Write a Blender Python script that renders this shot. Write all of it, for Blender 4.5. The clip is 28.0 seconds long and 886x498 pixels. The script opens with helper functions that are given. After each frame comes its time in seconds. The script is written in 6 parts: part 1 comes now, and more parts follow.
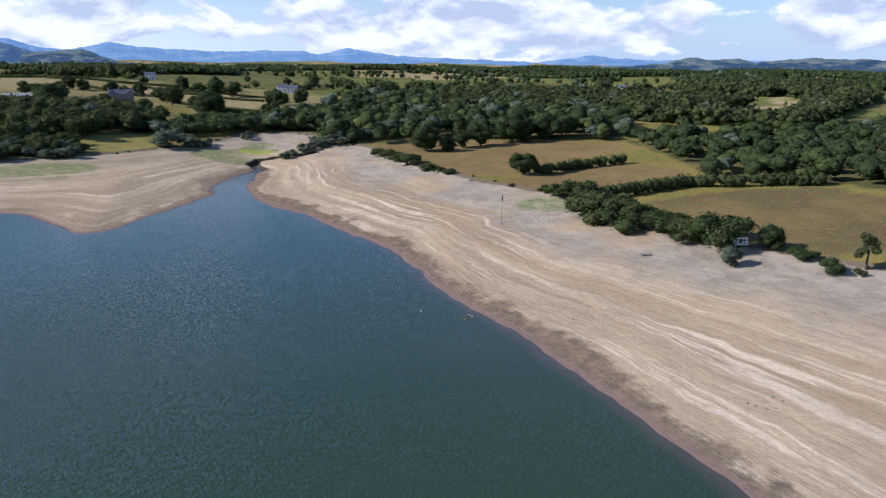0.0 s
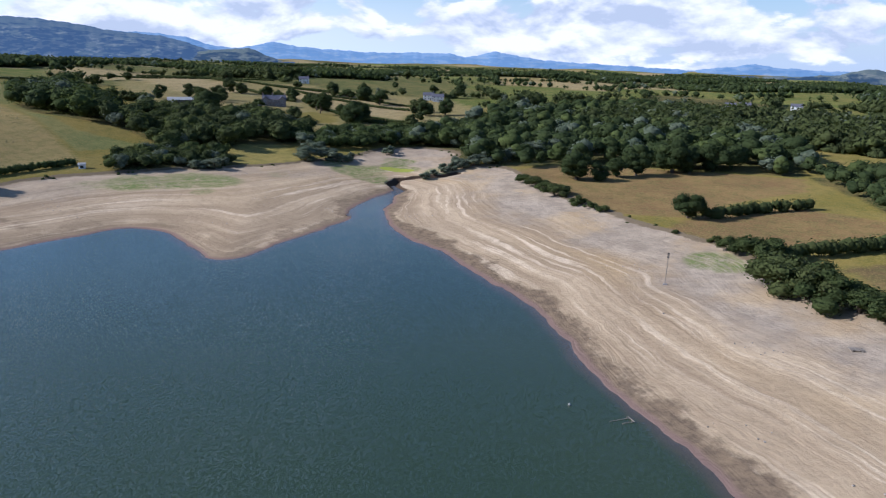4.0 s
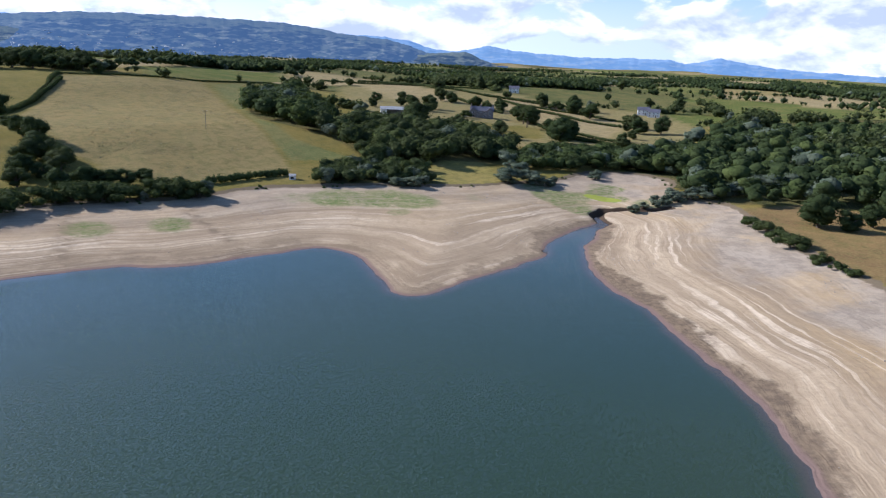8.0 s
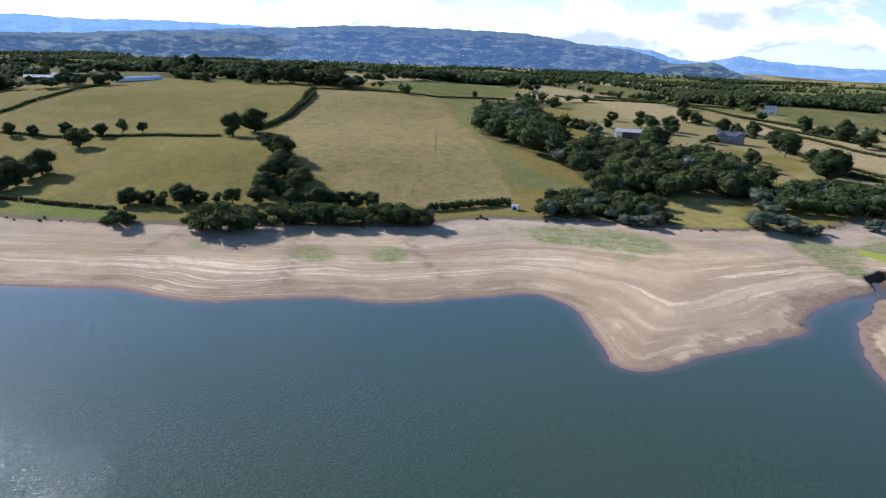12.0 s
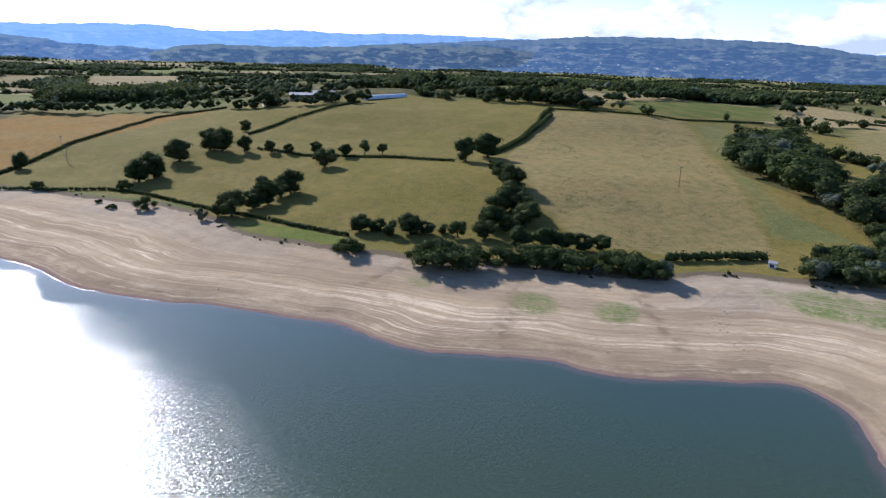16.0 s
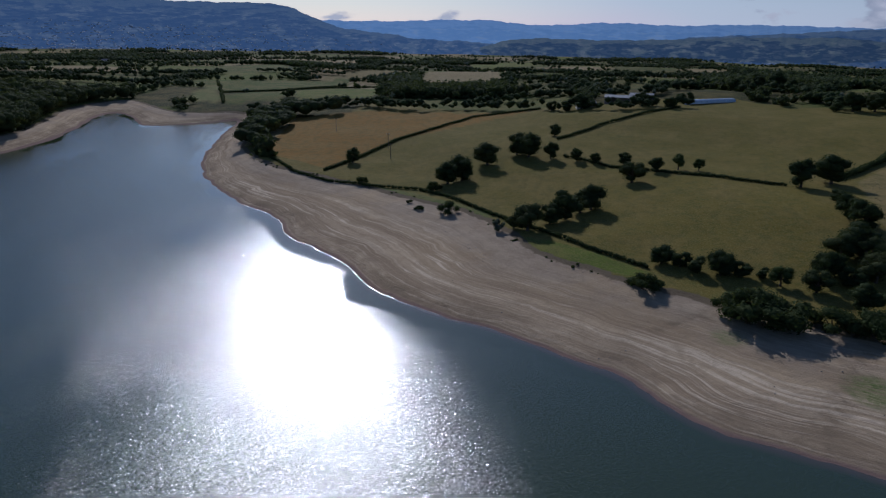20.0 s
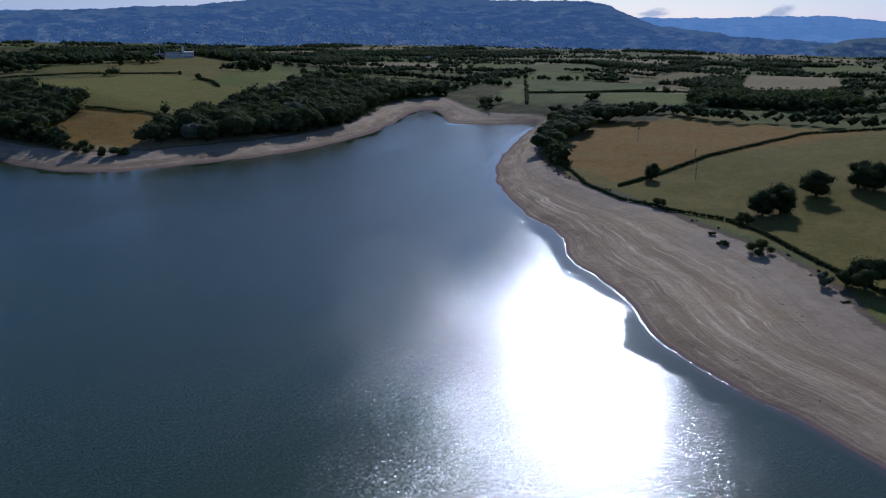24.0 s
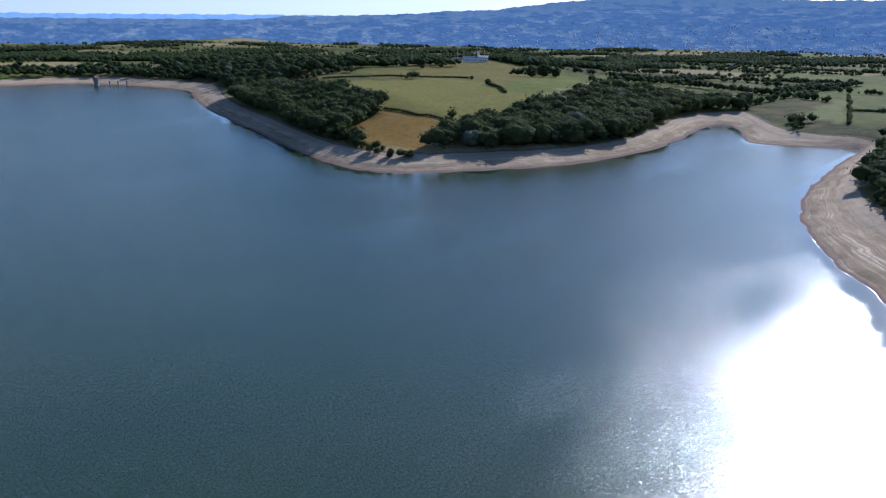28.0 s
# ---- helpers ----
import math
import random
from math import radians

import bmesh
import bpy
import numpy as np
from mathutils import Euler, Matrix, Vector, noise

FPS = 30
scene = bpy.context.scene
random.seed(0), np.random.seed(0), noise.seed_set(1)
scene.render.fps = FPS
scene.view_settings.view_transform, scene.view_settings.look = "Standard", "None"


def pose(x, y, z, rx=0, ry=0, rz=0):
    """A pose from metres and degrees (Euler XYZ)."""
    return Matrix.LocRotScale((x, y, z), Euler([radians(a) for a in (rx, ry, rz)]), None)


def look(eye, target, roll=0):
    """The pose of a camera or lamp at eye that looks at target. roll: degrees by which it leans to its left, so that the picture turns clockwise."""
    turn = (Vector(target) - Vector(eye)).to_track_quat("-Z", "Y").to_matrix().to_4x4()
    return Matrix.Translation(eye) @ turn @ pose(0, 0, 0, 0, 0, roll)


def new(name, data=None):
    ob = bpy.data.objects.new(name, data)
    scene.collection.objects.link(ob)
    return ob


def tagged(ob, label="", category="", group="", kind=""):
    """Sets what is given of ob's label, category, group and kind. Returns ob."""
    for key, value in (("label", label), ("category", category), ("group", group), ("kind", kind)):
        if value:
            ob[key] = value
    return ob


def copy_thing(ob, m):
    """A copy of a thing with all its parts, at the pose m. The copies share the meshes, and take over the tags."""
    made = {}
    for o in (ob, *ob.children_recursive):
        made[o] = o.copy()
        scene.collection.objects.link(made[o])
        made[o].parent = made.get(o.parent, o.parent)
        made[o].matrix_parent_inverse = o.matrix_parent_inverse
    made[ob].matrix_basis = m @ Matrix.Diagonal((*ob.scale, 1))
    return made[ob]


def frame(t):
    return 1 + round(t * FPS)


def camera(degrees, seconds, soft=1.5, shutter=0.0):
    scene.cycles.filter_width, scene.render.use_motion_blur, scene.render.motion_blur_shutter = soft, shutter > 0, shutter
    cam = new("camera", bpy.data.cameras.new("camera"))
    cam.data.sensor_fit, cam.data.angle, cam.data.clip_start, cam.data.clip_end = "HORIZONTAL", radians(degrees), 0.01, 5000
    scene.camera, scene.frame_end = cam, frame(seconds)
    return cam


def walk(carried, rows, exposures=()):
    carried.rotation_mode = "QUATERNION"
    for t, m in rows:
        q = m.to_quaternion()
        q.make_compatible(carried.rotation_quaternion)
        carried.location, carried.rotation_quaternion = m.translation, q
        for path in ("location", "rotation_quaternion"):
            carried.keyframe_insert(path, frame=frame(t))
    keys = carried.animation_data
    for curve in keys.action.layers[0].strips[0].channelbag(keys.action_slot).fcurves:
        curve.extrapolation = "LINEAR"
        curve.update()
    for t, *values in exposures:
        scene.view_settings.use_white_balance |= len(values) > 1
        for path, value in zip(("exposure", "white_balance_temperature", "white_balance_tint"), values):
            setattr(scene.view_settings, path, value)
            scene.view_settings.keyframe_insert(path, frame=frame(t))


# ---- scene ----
LENS = 64.71
cam = camera(LENS, 28.0, soft=1.2)
PATH = [
    (0, (0.01, 0.01, 49.94), (0.00, 96.27, 22.86), 0.66),
    (0.5, (-0.49, 3.47, 50.42), (-3.00, 99.72, 23.42), 0.86),
    (1, (-0.72, 6.74, 50.99), (-5.58, 102.90, 23.98), 0.99),
    (1.5, (-1.34, 9.82, 51.73), (-8.53, 105.85, 24.76), 1.11),
    (2, (-1.86, 12.71, 52.37), (-11.16, 108.54, 25.38), 1.23),
    (2.5, (-2.53, 15.43, 53.22), (-14.06, 111.03, 26.25), 1.39),
    (3, (-3.17, 17.94, 54.02), (-16.92, 113.24, 27.02), 1.55),
    (3.5, (-4.14, 20.55, 55.19), (-20.59, 115.40, 28.11), 1.68),
    (5.5, (-7.25, 32.31, 57.49), (-33.39, 124.96, 30.42), 2.04),
    (6, (-7.88, 34.71, 58.37), (-37.87, 126.15, 31.19), 2.06),
    (6.5, (-8.84, 37.14, 59.29), (-42.74, 127.16, 31.96), 2.13),
    (7, (-9.99, 39.46, 60.14), (-47.60, 127.96, 32.70), 2.27),
    (7.5, (-11.00, 41.50, 60.95), (-52.27, 128.32, 33.40), 2.40),
    (8, (-12.17, 43.65, 61.78), (-57.02, 128.65, 34.15), 2.48),
    (8.5, (-13.11, 45.66, 62.49), (-61.48, 128.69, 34.80), 2.49),
    (9, (-14.45, 47.80, 63.14), (-66.23, 128.75, 35.45), 2.48),
    (9.5, (-16.05, 49.94, 63.77), (-71.12, 128.69, 36.08), 2.47),
    (10, (-17.47, 52.03, 64.54), (-75.77, 128.42, 36.86), 2.48),
    (10.5, (-19.05, 54.31, 65.19), (-80.47, 128.22, 37.52), 2.49),
    (11, (-20.90, 56.62, 65.88), (-85.26, 127.98, 38.19), 2.42),
    (11.5, (-22.67, 58.73, 66.84), (-89.80, 127.46, 39.10), 2.33),
    (13.5, (-30.62, 66.00, 69.38), (-107.74, 123.39, 41.82), 2.30),
    (14, (-32.76, 67.15, 70.75), (-112.19, 121.27, 43.15), 2.19),
    (14.5, (-34.91, 68.24, 71.94), (-116.61, 118.86, 44.33), 2.10),
    (15, (-37.22, 69.32, 72.77), (-120.98, 116.47, 45.18), 2.00),
    (15.5, (-39.75, 70.50, 73.56), (-125.38, 114.18, 46.02), 1.94),
    (16, (-41.90, 71.55, 74.28), (-129.37, 111.43, 46.73), 1.90),
    (16.5, (-43.91, 72.51, 75.04), (-133.28, 107.93, 47.52), 1.88),
    (17, (-45.91, 73.60, 75.89), (-137.12, 103.97, 48.34), 1.88),
    (17.5, (-48.37, 74.57, 76.63), (-141.06, 99.79, 48.84), 1.77),
    (18, (-50.86, 75.36, 77.29), (-144.69, 95.44, 49.15), 1.62),
    (18.5, (-53.43, 75.92, 77.97), (-148.08, 90.90, 49.40), 1.49),
    (19, (-56.07, 76.62, 78.73), (-151.32, 86.25, 49.82), 1.45),
    (19.5, (-58.71, 77.30, 79.51), (-154.24, 81.49, 50.26), 1.38),
    (20, (-61.25, 77.63, 80.26), (-156.74, 76.44, 50.61), 1.26),
    (20.5, (-63.98, 77.64, 80.97), (-159.14, 71.18, 50.94), 1.17),
    (21, (-66.80, 77.63, 81.61), (-161.38, 66.09, 51.26), 1.09),
    (21.5, (-69.69, 77.35, 82.33), (-163.45, 60.79, 51.75), 0.96),
    (23.5, (-81.50, 74.55, 83.28), (-169.75, 38.90, 52.60), 1.12),
    (24, (-84.08, 73.56, 84.11), (-170.36, 33.48, 53.30), 1.08),
    (24.5, (-86.82, 72.54, 84.86), (-170.95, 28.23, 53.89), 1.08),
    (25, (-89.53, 71.57, 85.42), (-171.41, 23.31, 54.31), 1.04),
    (25.5, (-92.18, 70.16, 85.94), (-171.33, 17.60, 54.77), 0.96),
    (26, (-94.61, 68.93, 86.42), (-171.14, 12.65, 55.16), 0.83),
    (26.5, (-96.87, 67.38, 86.81), (-170.29, 7.09, 55.61), 0.79),
    (27, (-98.99, 65.67, 87.07), (-169.50, 1.98, 55.90), 0.76),
    (27.5, (-101.03, 63.82, 87.31), (-168.10, -3.50, 56.19), 0.81),
    (28, (-103.21, 62.02, 87.48), (-167.08, -8.37, 56.39), 0.88),
]
EXPOSURES = [(0, 0.38, 5600, 17), (6, 0.46, 5600, 17), (11, 0.74, 5600, 17), (14, 0.72, 5650, 17), (17, 0.42, 5600, 17), (18, 0.08, 5550, 17), (20, -1.0, 5350, 18), (21.5, -1.15, 5200, 18), (24, -0.8, 5050, 18), (25, -0.65, 5000, 18), (27, -0.02, 5050, 18), (28, 0.25, 5150, 17)]
walk(cam, [(t, look(eye, target, roll)) for t, eye, target, roll in PATH], EXPOSURES)

# ---- light: afternoon sun over the western shore, blue sky with cumulus low in the north ----
SUN_AZ, SUN_EL = radians(-102.0), radians(30.0)  # compass angle from +y, clockwise
world = bpy.data.worlds.new("sky")
scene.world = world
world.use_nodes = True


def node(tree, kind, **inputs):
    """A node of that kind with the given inputs set; underscores stand for spaces."""
    n = tree.nodes.new(kind)
    for key, value in inputs.items():
        n.inputs[key.replace("_", " ")].default_value = value
    return n


def build_sky(tree):
    link = tree.links.new
    tree.nodes.clear()
    sky = tree.nodes.new("ShaderNodeTexSky")
    sky.sky_type, sky.sun_disc = "NISHITA", False
    sky.sun_elevation, sky.sun_rotation = SUN_EL, SUN_AZ
    sky.air_density, sky.dust_density, sky.ozone_density = 1.0, 0.6, 3.0
    where = tree.nodes.new("ShaderNodeTexCoord")
    split = tree.nodes.new("ShaderNodeSeparateXYZ")
    link(where.outputs["Generated"], split.inputs[0])
    # cumulus: heaps of puffs in a belt low over the horizon, thicker in the north, lit from above, grey below
    def puffs(lift):
        at = node(tree, "ShaderNodeMapping", Location=(0.0, 0.0, lift), Scale=(1.0, 1.0, 2.3))
        link(where.outputs["Generated"], at.inputs["Vector"])
        small = node(tree, "ShaderNodeTexNoise", Scale=9.5, Detail=12.0, Roughness=0.54, Distortion=0.2)
        link(at.outputs[0], small.inputs["Vector"])
        return small.outputs["Fac"]

    def sums(op, a, b):
        n = tree.nodes.new("ShaderNodeMath")
        n.operation = op
        for k, v in enumerate((a, b)):
            if isinstance(v, float):
                n.inputs[k].default_value = v
            else:
                link(v, n.inputs[k])
        return n.outputs[0]

    heap = node(tree, "ShaderNodeTexNoise", Scale=3.4, Detail=3.0, Roughness=0.5)
    wide = node(tree, "ShaderNodeMapping", Scale=(1.0, 1.0, 2.0), Location=(0.35, 0.2, 0.1))
    link(where.outputs["Generated"], wide.inputs["Vector"])
    link(wide.outputs[0], heap.inputs["Vector"])
    high = node(tree, "ShaderNodeMapRange", From_Min=0.035, From_Max=0.30, To_Min=0.06, To_Max=-0.22)
    link(split.outputs["Z"], high.inputs["Value"])
    foot = node(tree, "ShaderNodeMapRange", From_Min=0.0, From_Max=0.016, To_Min=-0.10, To_Max=0.0)
    link(split.outputs["Z"], foot.inputs["Value"])
    north = node(tree, "ShaderNodeMapRange", From_Min=-0.1, From_Max=0.95, To_Min=-0.14, To_Max=0.06)
    link(split.outputs["Y"], north.inputs["Value"])
    here = puffs(0.0)
    mass = sums("ADD", sums("MULTIPLY", here, 0.62), sums("MULTIPLY", heap.outputs["Fac"], 0.45))
    mass = sums("ADD", sums("ADD", mass, high.outputs[0]), sums("ADD", north.outputs[0], foot.outputs[0]))
    cover = node(tree, "ShaderNodeMapRange", From_Min=0.56, From_Max=0.61)
    cover.interpolation_type = "SMOOTHSTEP"
    link(mass, cover.inputs["Value"])
    drop = sums("SUBTRACT", here, puffs(0.04))
    shade = tree.nodes.new("ShaderNodeValToRGB")
    shade.color_ramp.elements[0].position, shade.color_ramp.elements[0].color = 0.38, (4.5, 5.1, 6.0, 1)
    shade.color_ramp.elements[1].position, shade.color_ramp.elements[1].color = 0.56, (8.4, 8.5, 8.8, 1)
    link(sums("ADD", drop, 0.47), shade.inputs[0])
    mix = tree.nodes.new("ShaderNodeMix")
    mix.data_type = "RGBA"
    link(cover.outputs[0], mix.inputs["Factor"])
    blue = tree.nodes.new("ShaderNodeMix")
    blue.data_type, blue.blend_type = "RGBA", "MULTIPLY"
    blue.inputs["Factor"].default_value = 1.0
    blue.inputs["B"].default_value = (0.92, 0.99, 1.08, 1)
    link(sky.outputs[0], blue.inputs["A"])
    # the sky pales towards the horizon
    low = node(tree, "ShaderNodeMapRange", From_Min=0.0, From_Max=0.11, To_Min=0.75, To_Max=0.0)
    link(split.outputs["Z"], low.inputs["Value"])
    pale = tree.nodes.new("ShaderNodeMix")
    pale.data_type, pale.blend_type = "RGBA", "LIGHTEN"
    west = node(tree, "ShaderNodeMapRange", From_Min=0.1, From_Max=-0.9)
    link(split.outputs["X"], west.inputs["Value"])
    haze = tree.nodes.new("ShaderNodeMix")
    haze.data_type = "RGBA"
    haze.inputs["A"].default_value, haze.inputs["B"].default_value = (4.9, 6.0, 7.5, 1), (9.5, 10.6, 12.2, 1)
    link(west.outputs[0], haze.inputs["Factor"])
    link(haze.outputs["Result"], pale.inputs["B"])
    link(low.outputs[0], pale.inputs["Factor"])
    link(blue.outputs["Result"], pale.inputs["A"])
    link(pale.outputs["Result"], mix.inputs["A"])
    link(shade.outputs[0], mix.inputs["B"])
    back = node(tree, "ShaderNodeBackground", Strength=0.095)
    link(mix.outputs["Result"], back.inputs["Color"])
    out = tree.nodes.new("ShaderNodeOutputWorld")
    link(back.outputs[0], out.inputs["Surface"])


build_sky(world.node_tree)
sun = new("sun", bpy.data.lights.new("sun", "SUN"))
sun.data.energy, sun.data.angle, sun.data.color = 5.0, radians(0.6), (1.0, 0.95, 0.87)
SUN_WAY = Vector((math.sin(SUN_AZ) * math.cos(SUN_EL), math.cos(SUN_AZ) * math.cos(SUN_EL), math.sin(SUN_EL)))
sun.matrix_world = look(SUN_WAY * 900, (0, 0, 0))

# ---- materials ----
class Nodes:
    """Short hands for building one node material."""

    def __init__(self, name):
        self.mat = bpy.data.materials.new(name)
        self.mat.use_nodes = True
        self.tree = self.mat.node_tree
        self.tree.nodes.clear()
        self.out = self.tree.nodes.new("ShaderNodeOutputMaterial")
        self.place = self.tree.nodes.new("ShaderNodeNewGeometry").outputs["Position"]
        self.rand = self.tree.nodes.new("ShaderNodeObjectInfo").outputs["Random"]

    def put(self, socket, value):
        if isinstance(value, bpy.types.NodeSocket):
            self.tree.links.new(value, socket)
        elif isinstance(value, tuple) and len(value) == 3 and len(socket.default_value) == 4:
            socket.default_value = (*value, 1.0)
        else:
            socket.default_value = value

    def math(self, op, a, b=0.0, c=0.0):
        n = self.tree.nodes.new("ShaderNodeMath")
        n.operation = op
        for k, v in enumerate((a, b, c)):
            self.put(n.inputs[k], v)
        return n.outputs[0]

    def noise(self, scale, detail=4.0, rough=0.55, at=None, warp=0.0):
        n = node(self.tree, "ShaderNodeTexNoise", Scale=scale, Detail=detail, Roughness=rough, Distortion=warp)
        self.put(n.inputs["Vector"], at or self.place)
        return n.outputs["Fac"]

    def cells(self, scale, at=None, feature="F1"):
        n = node(self.tree, "ShaderNodeTexVoronoi", Scale=scale)
        n.feature = feature
        self.put(n.inputs["Vector"], at or self.place)
        return n.outputs["Distance"]

    def scaled(self, scale, turn=(0, 0, 0), at=None):
        n = node(self.tree, "ShaderNodeMapping", Scale=scale, Rotation=turn)
        self.put(n.inputs["Vector"], at or self.place)
        return n.outputs[0]

    def fit(self, v, a, b, lo=0.0, hi=1.0, soft=True):
        n = node(self.tree, "ShaderNodeMapRange", From_Min=a, From_Max=b, To_Min=lo, To_Max=hi)
        n.interpolation_type = "SMOOTHSTEP" if soft else "LINEAR"
        self.put(n.inputs["Value"], v)
        return n.outputs[0]

    def mix(self, f, a, b, how="MIX"):
        n = self.tree.nodes.new("ShaderNodeMix")
        n.data_type, n.blend_type = "RGBA", how
        self.put(n.inputs["Factor"], f)
        self.put(n.inputs["A"], a)
        self.put(n.inputs["B"], b)
        return n.outputs["Result"]

    def attr(self, name, colour=False):
        n = self.tree.nodes.new("ShaderNodeAttribute")
        n.attribute_name = name
        return n.outputs["Color" if colour else "Fac"]

    def split(self, v, axis):
        n = self.tree.nodes.new("ShaderNodeSeparateXYZ")
        self.put(n.inputs[0], v)
        return n.outputs[axis]

    def bump(self, height, strength=0.5, distance=0.1):
        n = node(self.tree, "ShaderNodeBump", Strength=strength, Distance=distance)
        self.put(n.inputs["Height"], height)
        return n.outputs[0]

    def island(self):
        return self.tree.nodes.new("ShaderNodeNewGeometry").outputs["Random Per Island"]

    def done(self, colour, rough=0.8, metal=0.0, normal=None, specular=0.3, glow=None, glow_strength=1.0, **more):
        b = self.tree.nodes.new("ShaderNodeBsdfPrincipled")
        self.put(b.inputs["Base Color"], colour)
        self.put(b.inputs["Roughness"], rough)
        self.put(b.inputs["Metallic"], metal)
        self.put(b.inputs["Specular IOR Level"], specular)
        for key, value in more.items():
            self.put(b.inputs[key.replace("_", " ")], value)
        if normal is not None:
            self.put(b.inputs["Normal"], normal)
        if glow is not None:
            self.put(b.inputs["Emission Color"], glow)
            b.inputs["Emission Strength"].default_value = glow_strength
        self.tree.links.new(b.outputs[0], self.out.inputs["Surface"])
        return self.mat


def ground_material():
    m = Nodes("ground")
    s, b = m.attr("shore"), m.attr("bank")
    x, z = m.place, m.split(m.place, 2)
    big, mid, fine = m.noise(0.012, 3), m.noise(0.07, 5), m.noise(0.9, 6, 0.65)
    # dried lakebed: old water lines that follow the height, each running some way along the shore and fading out
    part = m.math("DIVIDE", s, m.math("MAXIMUM", m.math("SUBTRACT", s, b), 0.01))
    warp = m.math("ADD", z, m.math("MULTIPLY", m.math("SUBTRACT", m.noise(0.011, 3), 0.5), 0.8))
    warp = m.math("ADD", warp, m.math("MULTIPLY", m.math("SUBTRACT", m.noise(0.10, 4), 0.5), 0.10))
    flow = node(m.tree, "ShaderNodeCombineXYZ")
    m.put(flow.inputs[0], m.split(x, 0))
    m.put(flow.inputs[1], m.split(x, 1))
    m.put(flow.inputs[2], warp)
    flow = flow.outputs[0]
    broad = m.noise(1.0, 4, 0.55, m.scaled((0.012, 0.012, 1.3), at=flow))
    level = m.attr("flat")
    streak = m.noise(1.0, 5, 0.62, m.scaled((0.016, 0.016, 4.4), at=flow))
    streak = m.math("MULTIPLY_ADD", m.math("SUBTRACT", streak, 0.5), m.fit(level, 0.0, 1.0, 1.0, 0.60), 0.5)
    lines2 = m.noise(1.0, 5, 0.66, m.scaled((0.025, 0.025, 12.0), at=flow))
    lines2 = m.math("MULTIPLY_ADD", m.math("SUBTRACT", lines2, 0.5), m.fit(level, 0.0, 1.0, 1.0, 0.45), 0.5)
    east = m.fit(m.split(x, 0), -120.0, -60.0)
    sand = m.mix(m.fit(broad, 0.36, 0.64), (0.300, 0.222, 0.138), (0.462, 0.352, 0.222))
    sand = m.mix(m.math("MULTIPLY", m.fit(mid, 0.40, 0.66), 0.35), sand, (0.348, 0.258, 0.160))
    sand = m.mix(m.math("MULTIPLY", m.math("MULTIPLY", m.fit(big, 0.40, 0.60), m.fit(part, 0.25, 0.5)), m.math("MULTIPLY_ADD", east, 0.5, 0.15)), sand, (0.447, 0.310, 0.149))
    sand = m.mix(m.math("MULTIPLY", m.fit(streak, 0.46, 0.34), m.fit(part, 0.8, 0.45, 0.15, 0.45)), sand, (0.234, 0.163, 0.101))
    sand = m.mix(m.math("MULTIPLY", m.fit(streak, 0.525, 0.61), m.math("MULTIPLY", m.fit(part, 0.75, 0.45, 0.12, 0.85), m.fit(m.noise(0.03, 4), 0.36, 0.60, 0.25, 1.0))), sand, (0.634, 0.507, 0.351))
    sand = m.mix(m.math("MULTIPLY", m.fit(lines2, 0.50, 0.36), m.math("MULTIPLY", m.fit(part, 0.9, 0.3, 0.15, 0.45), m.fit(east, 0.0, 1.0, 1.0, 0.5))), sand, (0.224, 0.158, 0.101))
    sand = m.mix(m.math("MULTIPLY", m.fit(lines2, 0.54, 0.64), m.math("MULTIPLY", m.fit(m.noise(0.02, 3), 0.4, 0.6), m.math("MULTIPLY", m.fit(part, 0.95, 0.4, 0.4, 0.6), m.fit(east, 0.0, 1.0, 1.0, 0.45)))), sand, (0.582, 0.463, 0.320))
    sand = m.mix(m.math("MULTIPLY", m.fit(m.noise(0.22, 7, 0.75), 0.47, 0.66), 0.42), sand, (0.296, 0.222, 0.135))
    sand = m.mix(m.math("MULTIPLY", m.fit(fine, 0.45, 0.75), 0.30), sand, (0.260, 0.197, 0.131))
    # stony grey ground and thin weed near the top of the shore
    stony = m.math("ADD", part, m.math("MULTIPLY_ADD", m.math("SUBTRACT", mid, 0.5), 0.6, m.math("MULTIPLY", east, 0.06)))
    stony = m.math("MULTIPLY", m.fit(stony, 0.50, 0.82), m.fit(m.noise(0.035, 6, 0.62), 0.33, 0.52))
    grey = m.mix(m.fit(m.noise(0.16, 7, 0.72), 0.38, 0.62), (0.235, 0.200, 0.160), (0.385, 0.322, 0.245))
    sand = m.mix(m.math("MULTIPLY", stony, m.fit(east, 0.0, 1.0, 0.35, 0.70)), sand, grey)
    # traces of drowned hedge banks across the lakebed
    sand = m.mix(m.math("MULTIPLY", m.math("MULTIPLY", m.attr("trace"), m.fit(m.noise(0.25, 4), 0.35, 0.6)), 0.75), sand, (0.161, 0.118, 0.074))
    weed = m.math("MULTIPLY", m.math("MULTIPLY", m.fit(m.noise(0.30, 6, 0.75), 0.30, 0.52), m.fit(m.math("ADD", m.attr("weed"), m.math("MULTIPLY", m.math("SUBTRACT", m.noise(0.10, 4), 0.5), 1.8)), 0.15, 0.75)), m.math("MINIMUM", m.attr("weed"), 0.95))
    sand = m.mix(m.math("MULTIPLY", weed, m.fit(lines2, 0.40, 0.54, 0.35, 1.0)), sand, m.mix(m.fit(m.noise(0.5, 4), 0.35, 0.65), (0.118, 0.158, 0.046), (0.205, 0.205, 0.085)))
    sand = m.mix(m.math("MULTIPLY", m.fit(m.math("ADD", m.attr("lime"), m.math("MULTIPLY", m.math("SUBTRACT", m.noise(0.2, 4), 0.5), 0.6)), 0.35, 0.6), 0.9), sand, (0.270, 0.300, 0.045))
